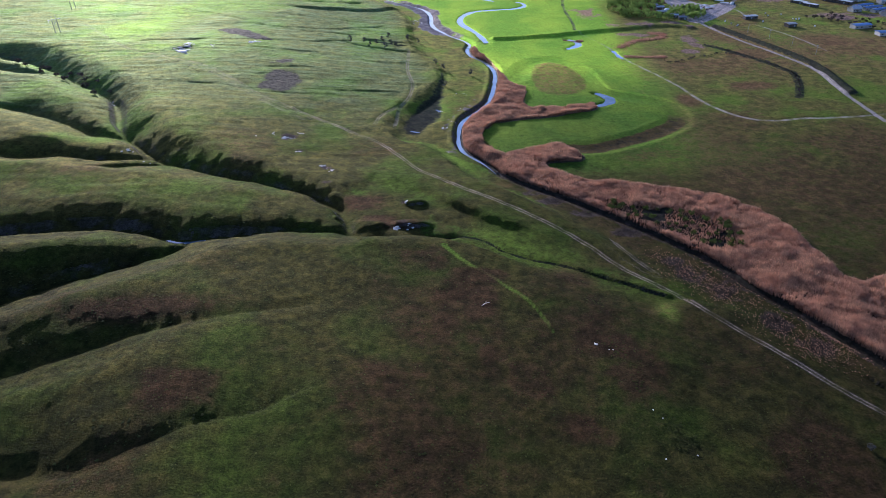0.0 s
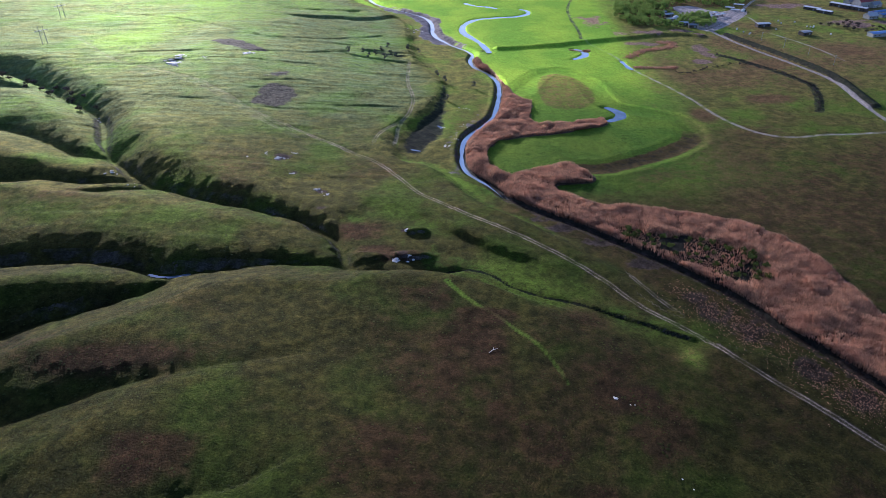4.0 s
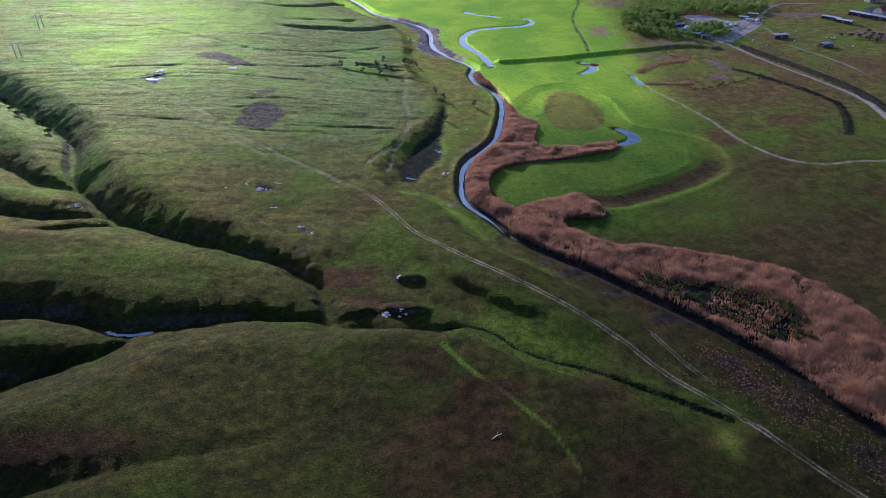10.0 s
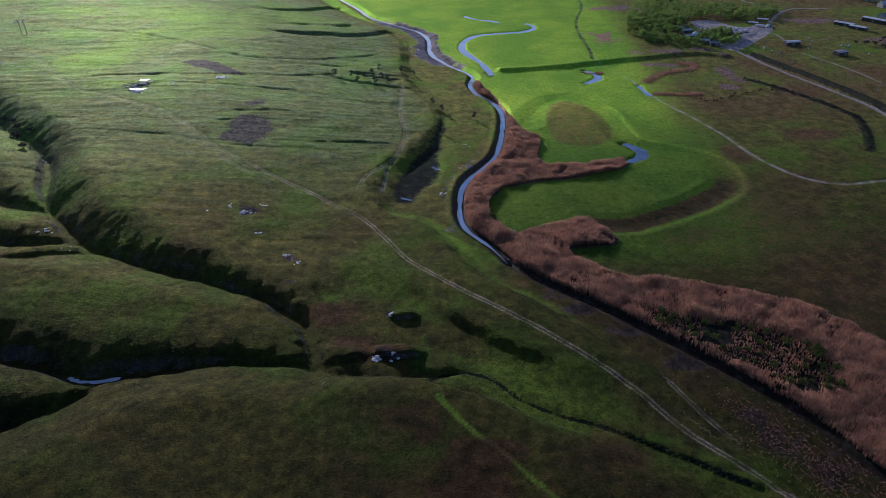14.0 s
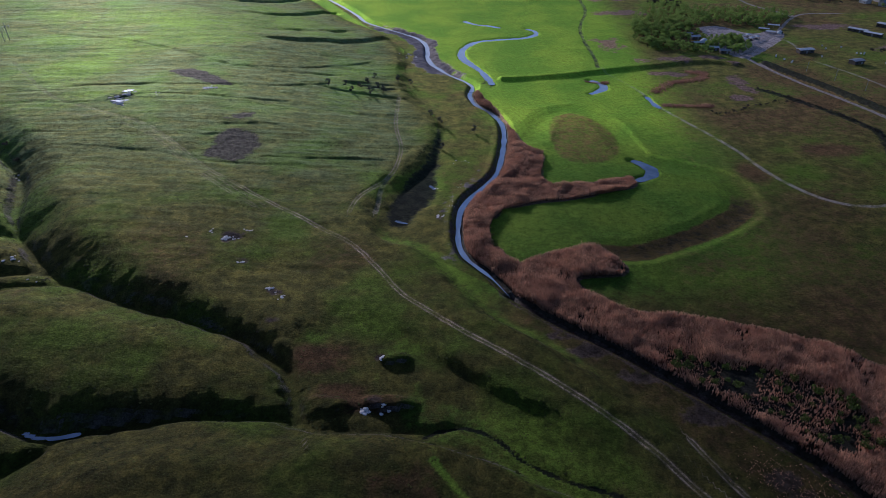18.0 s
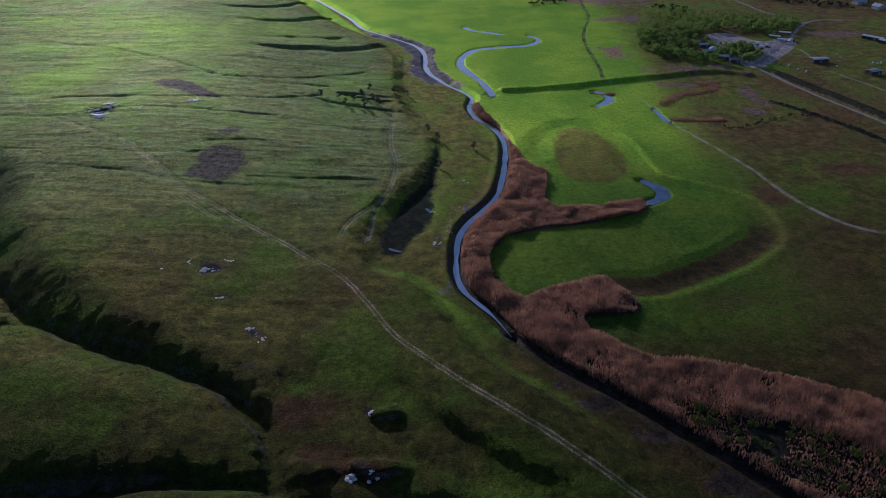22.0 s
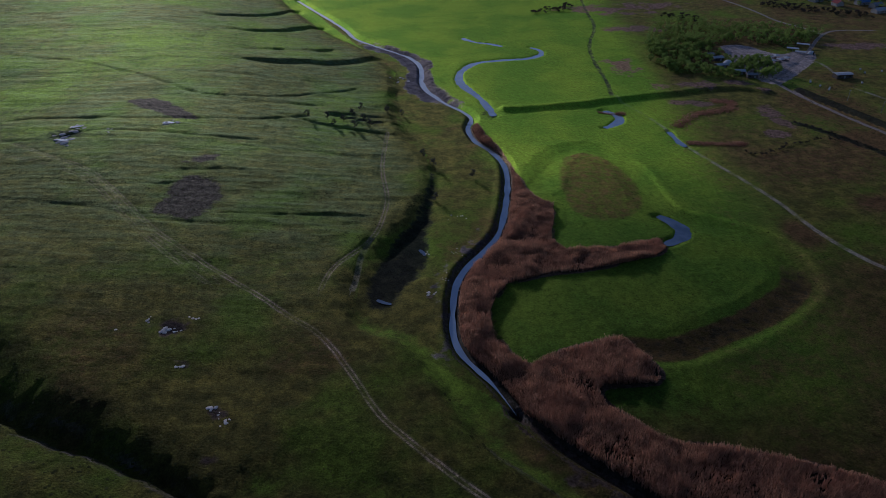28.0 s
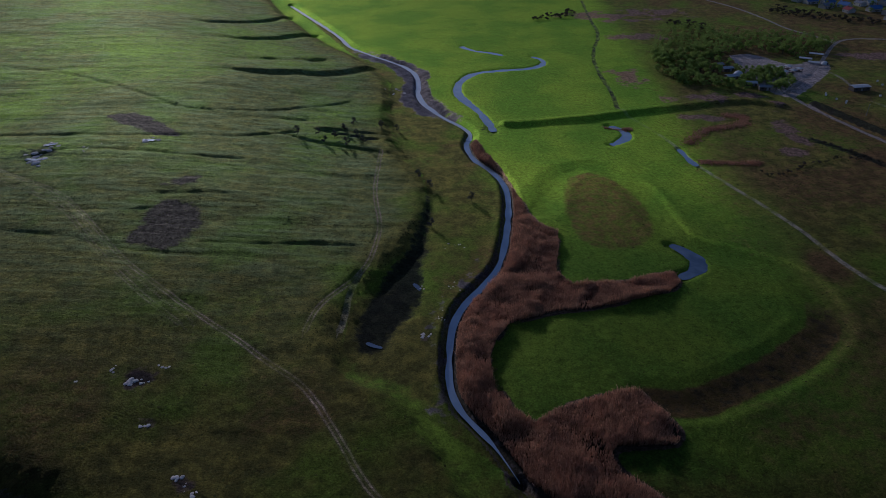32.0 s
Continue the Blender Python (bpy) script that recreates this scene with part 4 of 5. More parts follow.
def reed_patches():
    r = np.random.default_rng(15)
    xs, ys = [], []
    for line, half, count in ((REED_LOOP, 3.5, 1300), (REED_STRIP, 2.5, 600), (REED_ISLET, 2.0, 250)):
        q = smooth_line(line, 2)
        k = r.integers(0, len(q) - 1, count)
        f = r.random(count)[:, None]
        c = q[k] * (1 - f) + q[k + 1] * f + half * 0.6 * r.standard_normal((count, 2))
        xs.append(c[:, 0]), ys.append(c[:, 1])
    for cx, cy, a, b, count in ((104, 224, 6, 6, 450), (114, 211, 7, 7, 550), (124, 191, 6, 7, 250), (134, 178, 8, 6, 700), (143, 186, 4, 9, 700), (97, 237, 5, 4, 150)):
        xs.append(cx + a * r.standard_normal(count)), ys.append(cy + b * r.standard_normal(count))
    x, y = np.concatenate(xs), np.concatenate(ys)
    off, _ = off_line(x, y, DITCH, 45.0)
    way, _ = off_line(x, y, TRACK_WEST, 6.0)
    keep = (np.abs(off) > 2.0) & (np.abs(way) > 3.0) & (off < 0.0) | (y > 300)
    x, y = x[keep], y[keep]
    v, f = clumps(x, y, np.where(y < 300, 0.3, 0.8), np.where(y < 300, 0.2, 0.3)[:, None], 5, 0.8, 16)
    tagged(with_tips(link_mesh("reed_patch", v, f, REED_MAT)), "scattered belts of dry reeds beside the meadow pools", "reeds", kind="stuff")


reed_patches()


def tussocks():
    """Grass tufts over the steppe, thinner where the grass is short."""
    x, y = jittered((-330, 108), (330, 660), 1.4, 21)
    r = np.random.default_rng(22)
    west = west_of_bank(x, y, 60.0)
    seen = np.abs(x) < 0.74 * y + 20
    patch = fbm(x, y, 16, 130)
    keep = seen & (r.random(len(x)) < np.where(west > 0, 0.3 + 0.4 * patch, 0.06 + 0.2 * step(140, 190, x))) & ((west > 2) | (x > 60)) & ((y < 480) | (x > 140))
    keep &= ~inside(x, y, REED_NORTH + [(183, 150)] + DITCH[::-1] + RIVER[:18:-1])
    for line in (TRACK_WEST, TRACK_SPUR, PATH_BANK, PATH_EAST, RIVER):
        d, _ = off_line(x, y, line, 6.0)
        keep &= np.abs(d) > (2.2 if line is not RIVER else 5.5)
    x, y = x[keep], y[keep]
    q = smooth_line(TUFT_ROW, 2)
    k = r.integers(0, len(q) - 1, 110)
    row = q[k] + (q[k + 1] - q[k]) * r.random((110, 1)) + 2.2 * r.standard_normal((110, 2))
    x, y = np.concatenate([x, row[:, 0]]), np.concatenate([y, row[:, 1]])
    n = len(x)
    wide, tall = 0.35 + 0.45 * r.random(n), (0.03 + 0.09 * r.random(n)) * (1 + 0.6 * step(150, 190, x))
    tall[-110:] = 0.12 + 0.2 * r.random(110)
    z = height(x, y)
    turn = r.random(n) * 6.28
    ring = [np.stack([x + wide * np.cos(turn + k * 1.2566) * r.uniform(0.7, 1.3, n), y + wide * np.sin(turn + k * 1.2566) * r.uniform(0.7, 1.3, n), z - 0.12], -1) for k in range(5)]
    peak = np.stack([x + 0.1 * r.standard_normal(n), y + 0.1 * r.standard_normal(n), z + tall], -1)
    v = np.stack(ring + [peak], 1).reshape(-1, 3)
    f = (np.arange(n)[:, None, None] * 6 + np.array([(k, (k + 1) % 5, 5) for k in range(5)])[None]).reshape(-1, 3)
    tagged(link_mesh("grass_tussocks", v, f, TUFT_MAT, True), "rough olive tufts of steppe grass", "grass", kind="stuff")


tussocks()


# ---- shapes ----
def tube(bm, pts, radii, sides=7):
    """A tapered tube through the points, closed at both ends."""
    pts = [Vector(p) for p in pts]
    rings = []
    for k, (p, r) in enumerate(zip(pts, radii)):
        way = (pts[min(k + 1, len(pts) - 1)] - pts[max(k - 1, 0)]).normalized()
        q = way.to_track_quat("Z", "Y")
        rings.append([bm.verts.new(p + q @ Vector((r * math.cos(2 * math.pi * i / sides), r * math.sin(2 * math.pi * i / sides), 0))) for i in range(sides)])
    for a, b in zip(rings, rings[1:]):
        for i in range(sides):
            bm.faces.new((a[i], a[(i + 1) % sides], b[(i + 1) % sides], b[i]))
    bm.faces.new(rings[0][::-1])
    bm.faces.new(rings[-1])


def box(bm, x0, y0, z0, x1, y1, z1, bevel=0.0):
    made = bmesh.ops.create_cube(bm, size=1.0, matrix=Matrix.Translation(((x0 + x1) / 2, (y0 + y1) / 2, (z0 + z1) / 2)) @ Matrix.Diagonal((x1 - x0, y1 - y0, z1 - z0, 1)))
    if bevel:
        edges = {e for v in made["verts"] for e in v.link_edges}
        bmesh.ops.bevel(bm, geom=list(edges), offset=bevel, segments=1, affect="EDGES")


def boxed(*args, bevel=0.0):
    bm = bmesh.new()
    box(bm, *args, bevel=bevel)
    return bm


def tubed(pts, radii, sides=7):
    bm = bmesh.new()
    tube(bm, pts, radii, sides)
    return bm


def gable(w, d, z, rise, over=0.35, thick=0.14):
    """A pitched roof slab pair with its ridge along x."""
    bm = bmesh.new()
    x, y = w / 2 + over, d / 2 + over
    drop = rise * over / (d / 2)
    top = [(-x, -y, z - drop), (x, -y, z - drop), (x, 0, z + rise), (-x, 0, z + rise), (x, y, z - drop), (-x, y, z - drop)]
    up = [bm.verts.new(Vector(p) + Vector((0, 0, thick))) for p in top]
    lo = [bm.verts.new(p) for p in top]
    for a, b, c, e in ((0, 1, 2, 3), (3, 2, 4, 5)):
        bm.faces.new((up[a], up[b], up[c], up[e]))
        bm.faces.new((lo[e], lo[c], lo[b], lo[a]))
    for a, b in ((0, 1), (1, 2), (2, 4), (4, 5), (5, 3), (3, 0)):
        bm.faces.new((lo[a], lo[b], up[b], up[a]))
    return bm


def walls(w, d, h, rise=0.0):
    """House walls with gable ends."""
    bm = bmesh.new()
    box(bm, -w / 2, -d / 2, -0.6, w / 2, d / 2, h)
    if rise:
        for x in (-w / 2, w / 2):
            v = [bm.verts.new((x + s * (0.12 if x < 0 else -0.12) * k, y, z)) for k, s in ((0, 1), (1, 1)) for y, z in ((-d / 2, h), (d / 2, h), (0, h + rise))]
            bm.faces.new(v[:3]), bm.faces.new(v[5:2:-1])
            bm.faces.new((v[0], v[3], v[5], v[2])), bm.faces.new((v[1], v[2], v[5], v[4]))
    bmesh.ops.recalc_face_normals(bm, faces=bm.faces)
    return bm


def leaf_cloud(blobs, per_blob, size, seed):
    """Small bent leaf clumps gathered round blob centres (x, y, z, radius)."""
    r = np.random.default_rng(seed)
    verts, faces = [], []
    for x, y, z, rad in blobs:
        d = r.standard_normal((per_blob, 3))
        d /= np.linalg.norm(d, axis=1)[:, None]
        c = np.array((x, y, z)) + d * rad * (0.55 + 0.5 * r.random((per_blob, 1))) * np.array((1, 1, 0.8))
        for p, out in zip(c, d):
            u = np.cross(out, r.standard_normal(3))
            u /= np.linalg.norm(u) + 1e-9
            w = np.cross(out, u)
            s = size * (0.6 + 0.8 * r.random())
            k = len(verts)
            verts += [p - u * s, p - w * s * 0.55 + out * s * 0.25, p + u * s, p + w * s * 0.55 + out * s * 0.25]
            faces.append((k, k + 1, k + 2, k + 3))
    return verts, faces


def place(x, y, turn=0.0, scale=1.0, sink=0.0):
    return Matrix.LocRotScale((x, y, ground_z(x, y) - sink), Euler((0, 0, turn)), Vector((scale, scale, scale)))


# ---- trees and bushes ----
def tree(name, tall, spread_, seed, label, leaf=None, category="tree", dense=1.0):
    r = random.Random(seed)
    top = thing(name, Matrix(), label, category)
    bm = bmesh.new()
    fork = tall * 0.3
    tube(bm, [(0, 0, -0.4), (0.05, 0.02, fork * 0.5), (0.1, -0.05, fork), (0.05, 0.05, tall * 0.75)], [0.03 * tall, 0.024 * tall, 0.02 * tall, 0.006 * tall])
    blobs = []
    for k in range(7):
        a = 2 * math.pi * k / 7 + r.uniform(-0.4, 0.4)
        reach = spread_ * r.uniform(0.45, 0.85)
        up = tall * r.uniform(0.24, 0.82)
        end = (reach * math.cos(a), reach * math.sin(a), up)
        tube(bm, [(0.05, 0, fork * r.uniform(0.7, 1.3)), (end[0] * 0.5, end[1] * 0.5, up * 0.72), end], [0.012 * tall, 0.008 * tall, 0.003 * tall], 5)
        blobs.append((*end, spread_ * r.uniform(0.26, 0.42)))
        blobs.append((end[0] * 0.6, end[1] * 0.6, up + tall * r.uniform(-0.12, 0.14), spread_ * r.uniform(0.25, 0.38)))
    blobs += [(r.uniform(-0.3, 0.3) * spread_, r.uniform(-0.3, 0.3) * spread_, tall * r.uniform(0.75, 0.92), spread_ * 0.36) for _ in range(4)]
    part("trunk", bm, BARK_MAT, top)
    v, f = leaf_cloud(blobs, int(30 * dense), spread_ * 0.115, seed)
    crown = link_mesh("crown", v, f, leaf or LEAF_MAT)
    crown.parent = top
    return top


def bush(name, tall, wide, seed, label, leaf=None, dense=1.0):
    r = random.Random(seed)
    top = thing(name, Matrix(), label, "bush")
    bm = bmesh.new()
    blobs = []
    for k in range(6):
        a = k * 1.05 + r.uniform(-0.3, 0.3)
        end = (wide * 0.6 * math.cos(a) * r.uniform(0.4, 1), wide * 0.6 * math.sin(a) * r.uniform(0.4, 1), tall * r.uniform(0.45, 0.8))
        tube(bm, [(0, 0, -0.2), (end[0] * 0.5, end[1] * 0.5, end[2] * 0.6), end], [0.05, 0.035, 0.012], 4)
        blobs.append((*end, wide * r.uniform(0.3, 0.45)))
    part("stem", bm, BARK_MAT, top)
    v, f = leaf_cloud(blobs, int(20 * dense), wide * 0.16, seed)
    leaves = link_mesh("foliage", v, f, leaf or BUSH_MAT)
    leaves.parent = top
    return top


class Kinds:
    """A few built variants; the first of each stands at the first place asked for, the rest are copies."""

    def __init__(self, variants, group):
        self.variants, self.fresh, self.group = variants, [True] * len(variants), group

    def at(self, k, m):
        k %= len(self.variants)
        ob = self.variants[k]
        ob["group"] = self.group
        if self.fresh[k]:
            self.fresh[k] = False
            ob.matrix_basis = m
            return ob
        twin = copy_thing(ob, Matrix())
        twin.matrix_basis = m
        return twin


TWIG_MAT = blades("grey_twig", ((0.08, 0.075, 0.065), (0.17, 0.16, 0.14), (0.11, 0.115, 0.085)), 0.2)
DARK_LEAF = blades("dark_scrub", ((0.05, 0.05, 0.03), (0.12, 0.11, 0.07), (0.11, 0.085, 0.08)), 0.3)
rnd = random.Random(11)
grove = Kinds([tree("tree", 4.8 + 0.6 * k, 2.5 + 0.3 * k, 40 + k, "leafy dark green tree in the grove by the yard") for k in range(4)], "trees of the grove")


def scatter(area, gap, count, seed):
    r = random.Random(seed)
    lo, hi = np.min(area, 0), np.max(area, 0)
    got = []
    for _ in range(count * 40):
        p = (r.uniform(lo[0], hi[0]), r.uniform(lo[1], hi[1]))
        if len(got) < count and inside(np.array([p[0]]), np.array([p[1]]), area)[0] and all((p[0] - q[0]) ** 2 + (p[1] - q[1]) ** 2 > gap * gap for q in got):
            got.append(p)
    return got


BUILT = [(224, 704), (227, 694), (223, 674), (230, 658), (235, 648), (231, 682), (303, 699), (293, 709), (306, 719), (294, 698)]
spots = [p for p in scatter(WOOD, 3.4, 460, 5) if all(math.hypot(p[0] - a, p[1] - b) > 6.5 for a, b in BUILT)]
spots.sort(key=lambda p: p[1])
for x, y in spots[:200]:
    grove.at(rnd.randrange(4), place(x, y, rnd.uniform(0, 6.3), rnd.uniform(0.7, 1.2)))


def far_wood(points):
    """The trees behind, too crowded to tell apart: trunks and crowns as one mass."""
    verts, faces, n = [], [], 0
    for k, (x, y) in enumerate(points):
        r = random.Random(500 + k)
        tall, wide, base = r.uniform(3.6, 6.6), r.uniform(1.8, 2.9), ground_z(x, y)
        blobs = [(x + r.uniform(-0.7, 0.7) * wide, y + r.uniform(-0.7, 0.7) * wide, base + tall * r.uniform(0.3, 0.9), wide * r.uniform(0.3, 0.5)) for _ in range(9)]
        v, f = leaf_cloud(blobs, 26, 0.32, 700 + k)
        stem = [(x + a, y + b, base + c) for a, b, c in ((-0.12, 0, -0.3), (0.12, 0, -0.3), (0.04, 0, tall * 0.7), (-0.04, 0, tall * 0.7), (0, -0.12, -0.3), (0, 0.12, -0.3), (0, 0.04, tall * 0.7), (0, -0.04, tall * 0.7))]
        verts += v + stem
        faces += [tuple(i + n for i in q) for q in f]
        n += len(v)
        faces += [(n, n + 1, n + 2, n + 3), (n + 4, n + 5, n + 6, n + 7)]
        n += 8
    tagged(link_mesh("far_wood", verts, faces, LEAF_MAT), "crowded dark green trees behind the yard", "wood", kind="stuff")


far_wood(spots[200:])

for x, y in scatter([(234, 692), (250, 702), (258, 674), (250, 648), (238, 660)], 3.2, 20, 12) + scatter([(284, 712), (300, 728), (318, 735), (312, 722), (296, 712)], 3.5, 10, 13):
    if all(math.hypot(x - a, y - b) > 5.0 for a, b in BUILT):
        grove.at(rnd.randrange(4), place(x, y, rnd.uniform(0, 6.3), rnd.uniform(0.5, 0.85)))

hedge = Kinds([bush("bush", 1.6 + 0.3 * k, 1.5 + 0.2 * k, 60 + k, "dark thorny scrub bush along an overgrown ditch", DARK_LEAF) for k in range(3)], "bushes along the ditches")
for line, gap in ((HEDGE, 2.6), (HEDGE_LOW, 3.2)):
    p = smooth_line(line, 2)
    run = np.concatenate([[0], np.cumsum(np.hypot(*np.diff(p, axis=0).T))])
    s = 0.0
    while s < run[-1]:
        x, y = np.interp(s, run, p[:, 0]), np.interp(s, run, p[:, 1])
        hedge.at(rnd.randrange(3), place(x + rnd.uniform(-1, 1), y + rnd.uniform(-1, 1), rnd.uniform(0, 6), rnd.uniform(0.45, 0.95)))
        s += gap * rnd.uniform(0.6, 1.4)

green = Kinds([bush("bush", 2.2 + 0.4 * k, 1.9 + 0.3 * k, 70 + k, "fresh green willow bush among the dry reeds") for k in range(3)], "green bushes in the reeds")
for x, y in [(86, 287), (90, 285), (27, 364), (27, 370), (28, 361)] + scatter(SCRUB, 3.2, 46, 6):
    green.at(rnd.randrange(3), place(x, y, rnd.uniform(0, 6), rnd.uniform(0.5, 1.2)))

willow = Kinds([tree("tree", 5.0 + 0.8 * k, 2.3, 80 + k, "grey half-bare willow on the river bank", TWIG_MAT, dense=0.7) for k in range(2)], "willows on the bank")
for x, y in ((-57, 559), (-48, 578), (-40, 570), (-44, 557), (-17, 588), (-2, 519), (-43, 586), (-74, 567), (4, 508), (5, 470), (25, 494), (-26, 583), (-62, 568), (-35, 560), (-52, 565)):
    willow.at(rnd.randrange(2), place(x, y, rnd.uniform(0, 6), rnd.uniform(0.7, 1.1)))

scrub = Kinds([bush("bush", 2.2 + 0.4 * k, 2.2 + 0.3 * k, 90 + k, "low dark scrub on the valley slope", DARK_LEAF) for k in range(2)], "scrub on the slopes")
for x, y in scatter([(100, 870), (125, 900), (150, 905), (150, 880), (120, 868)], 3.0, 26, 7) + scatter([(330, 870), (360, 840), (415, 805), (425, 820), (380, 860), (350, 895)], 3.5, 60, 8) + scatter([(235, 850), (262, 830), (252, 812), (222, 840)], 3.5, 22, 9) + scatter([(345, 640), (400, 580), (420, 600), (380, 650)], 4.0, 34, 10):
    scrub.at(rnd.randrange(2), place(x, y, rnd.uniform(0, 6), rnd.uniform(0.7, 1.3)))
for x, y in ((-330, 520), (-322, 506), (-312, 498), (-300, 505), (-290, 478), (-282, 482), (-270, 470), (-262, 478), (-250, 458), (-244, 464), (-236, 440), (-228, 446), (-296, 490), (-308, 512), (-275, 488), (-255, 470)):
    scrub.at(rnd.randrange(2), place(x, y, rnd.uniform(0, 6), rnd.uniform(1.0, 1.7)))


# ---- rocks ----
ROCK_MAT = plain("pale_limestone", (0.68, 0.6, 0.53), (0.92, 0.84, 0.76), 2.0, 0.9, 0.0, 0.5, 0.3)


def boulder(seed, flat_=0.55):
    r = random.Random(seed)
    bm = bmesh.new()
    bmesh.ops.create_icosphere(bm, subdivisions=2, radius=1.0)
    for v in bm.verts:
        n = noise.noise(v.co * 1.1 + Vector((seed * 3.1, 0, 0)))
        v.co *= 1.0 + 0.45 * n
        v.co.z *= flat_
        v.co.x *= 1.25
    me = bpy.data.meshes.new("boulder")
    bm.to_mesh(me)
    bm.free()
    me.materials.append(ROCK_MAT)
    return tagged(new("boulder", me), "pale weathered limestone boulder lying in the grass", "rock")


stones = Kinds([boulder(k, 0.25 + 0.08 * k) for k in range(4)], "pale boulders in the grass")
for cx, cy, spread_, count, big in ((-90, 360, 1.6, 8, 0.75), (-98, 365, 1.4, 4, 0.5), (-86, 360, 1.6, 4, 0.45), (-83, 367, 2.0, 4, 0.4), (-106, 358, 1.4, 3, 0.4), (-79, 342, 1.6, 5, 0.5), (-63, 323, 1.2, 7, 0.65), (-57, 317, 1.4, 4, 0.55), (-60, 319, 2.6, 4, 0.3), (-17, 283, 0.9, 6, 0.6), (-20, 259.5, 1.6, 9, 0.7), (-15, 259.5, 1.6, 4, 0.6), (-196, 514, 4.0, 12, 1.5), (-202, 524, 3.0, 6, 1.2), (-199, 534, 3.5, 7, 1.3), (-149, 540, 4.0, 7, 1.2), (-178, 529, 9.0, 6, 0.7), (-22, 662, 5.0, 9, 1.0), (53, 174, 0.8, 3, 0.45), (57, 171, 2.0, 3, 0.2), (65, 142, 3.0, 2, 0.2), (63, 125, 0.5, 1, 0.22), (72, 127, 0.5, 1, 0.22), (-176, 347, 3.0, 6, 0.6), (-160, 333, 2.0, 3, 0.5), (-220, 431, 3.0, 4, 0.8), (3, 390, 2.0, 9, 0.55), (0, 421, 2.0, 4, 0.5), (16, 452, 4.0, 6, 0.35), (10, 400, 3.0, 6, 0.3), (14, 420, 3.0, 6, 0.3)):
    for _ in range(count):
        x, y, s = cx + rnd.gauss(0, spread_ * 0.6), cy + rnd.gauss(0, spread_ * 0.6), big * rnd.uniform(0.6, 1.4)
        stones.at(rnd.randrange(4), place(x, y, rnd.uniform(0, 6), s, 0.15 * s))
grey_bush = bush("bush", 1.5, 1.5, 97, "small grey rounded bush alone in the grass", TWIG_MAT)
grey_bush.matrix_basis = place(126, 131)
log = thing("fallen_branch", place(16, 195, 0.6), "bleached dead branch lying on brown turf", "branch")
part("stem", tubed([(-1.8, 0, 0.12), (0, 0.2, 0.25), (1.9, -0.1, 0.15)], [0.13, 0.11, 0.05]), ROCK_MAT, log)
part("side_branch", tubed([(0.2, 0.2, 0.24), (0.9, 0.9, 0.5)], [0.08, 0.03], 5), ROCK_MAT, log)


# ---- buildings ----
def roof_mat(name, dark, light, metal=0.0):
    return plain(name, dark, light, 1.2, 0.55, metal, 0.3, 0.35, 0.5)


PALE_ROOF = roof_mat("pale_sheet_roof", (0.5, 0.52, 0.55), (0.72, 0.73, 0.75))
GREY_ROOF = roof_mat("grey_slate_roof", (0.22, 0.23, 0.26), (0.36, 0.37, 0.4))
BLUE_ROOF = roof_mat("blue_sheet_roof", (0.06, 0.14, 0.36), (0.12, 0.24, 0.52))
RED_ROOF = roof_mat("red_tile_roof", (0.3, 0.05, 0.045), (0.45, 0.1, 0.08))
WALL_MAT = plain("lime_plaster", (0.42, 0.4, 0.37), (0.62, 0.59, 0.54), 1.5, 0.9, 0.0, 0.3, 0.5)
WOOD_MAT = plain("weathered_boards", (0.07, 0.055, 0.045), (0.17, 0.14, 0.115), 5.0, 0.85, 0.0, 0.4, 0.4)
GLASS_MAT = plain("window_glass", (0.02, 0.025, 0.03), (0.04, 0.05, 0.06), 2.0, 0.1, 0.0, 0.0)
WHITE_MAT = plain("white_sheeting", (0.66, 0.67, 0.68), (0.82, 0.82, 0.82), 2.0, 0.6, 0.0, 0.1, 0.2)
METAL_MAT = plain("galvanised_steel", (0.25, 0.26, 0.27), (0.42, 0.43, 0.45), 3.0, 0.5, 0.6, 0.1)


def house(x, y, turn, w, d, h, rise, roof, roof_word, wall=None):
    top = thing("house", place(x, y, turn), "village house with plastered walls and a %s roof" % roof_word, "house", "houses of the village")
    part("wall", walls(w, d, h, rise), wall or WALL_MAT, top)
    part("roof", gable(w, d, h, rise), roof, top)
    part("chimney", boxed(w * 0.2 - 0.3, 0.5, h + rise * 0.3, w * 0.2 + 0.3, 1.1, h + rise + 0.7), RED_ROOF, top)
    part("door", boxed(-0.5, -d / 2 - 0.06, 0, 0.5, -d / 2 + 0.02, 2.05), WOOD_MAT, top)
    for k in range(max(2, int(w / 2.6))):
        px = -w / 2 + (k + 0.5) * w / max(2, int(w / 2.6))
        if abs(px) > 1.1:
            for side in (-1, 1):
                win = part("window", boxed(px - 0.6, side * d / 2 - 0.05, 0.9, px + 0.6, side * d / 2 + 0.05, 2.2), WHITE_MAT, top)
                part("pane", boxed(px - 0.5, side * (d / 2 + 0.055) - 0.01, 1.0, px + 0.5, side * (d / 2 + 0.055) + 0.01, 2.1), GLASS_MAT, win)
    return top


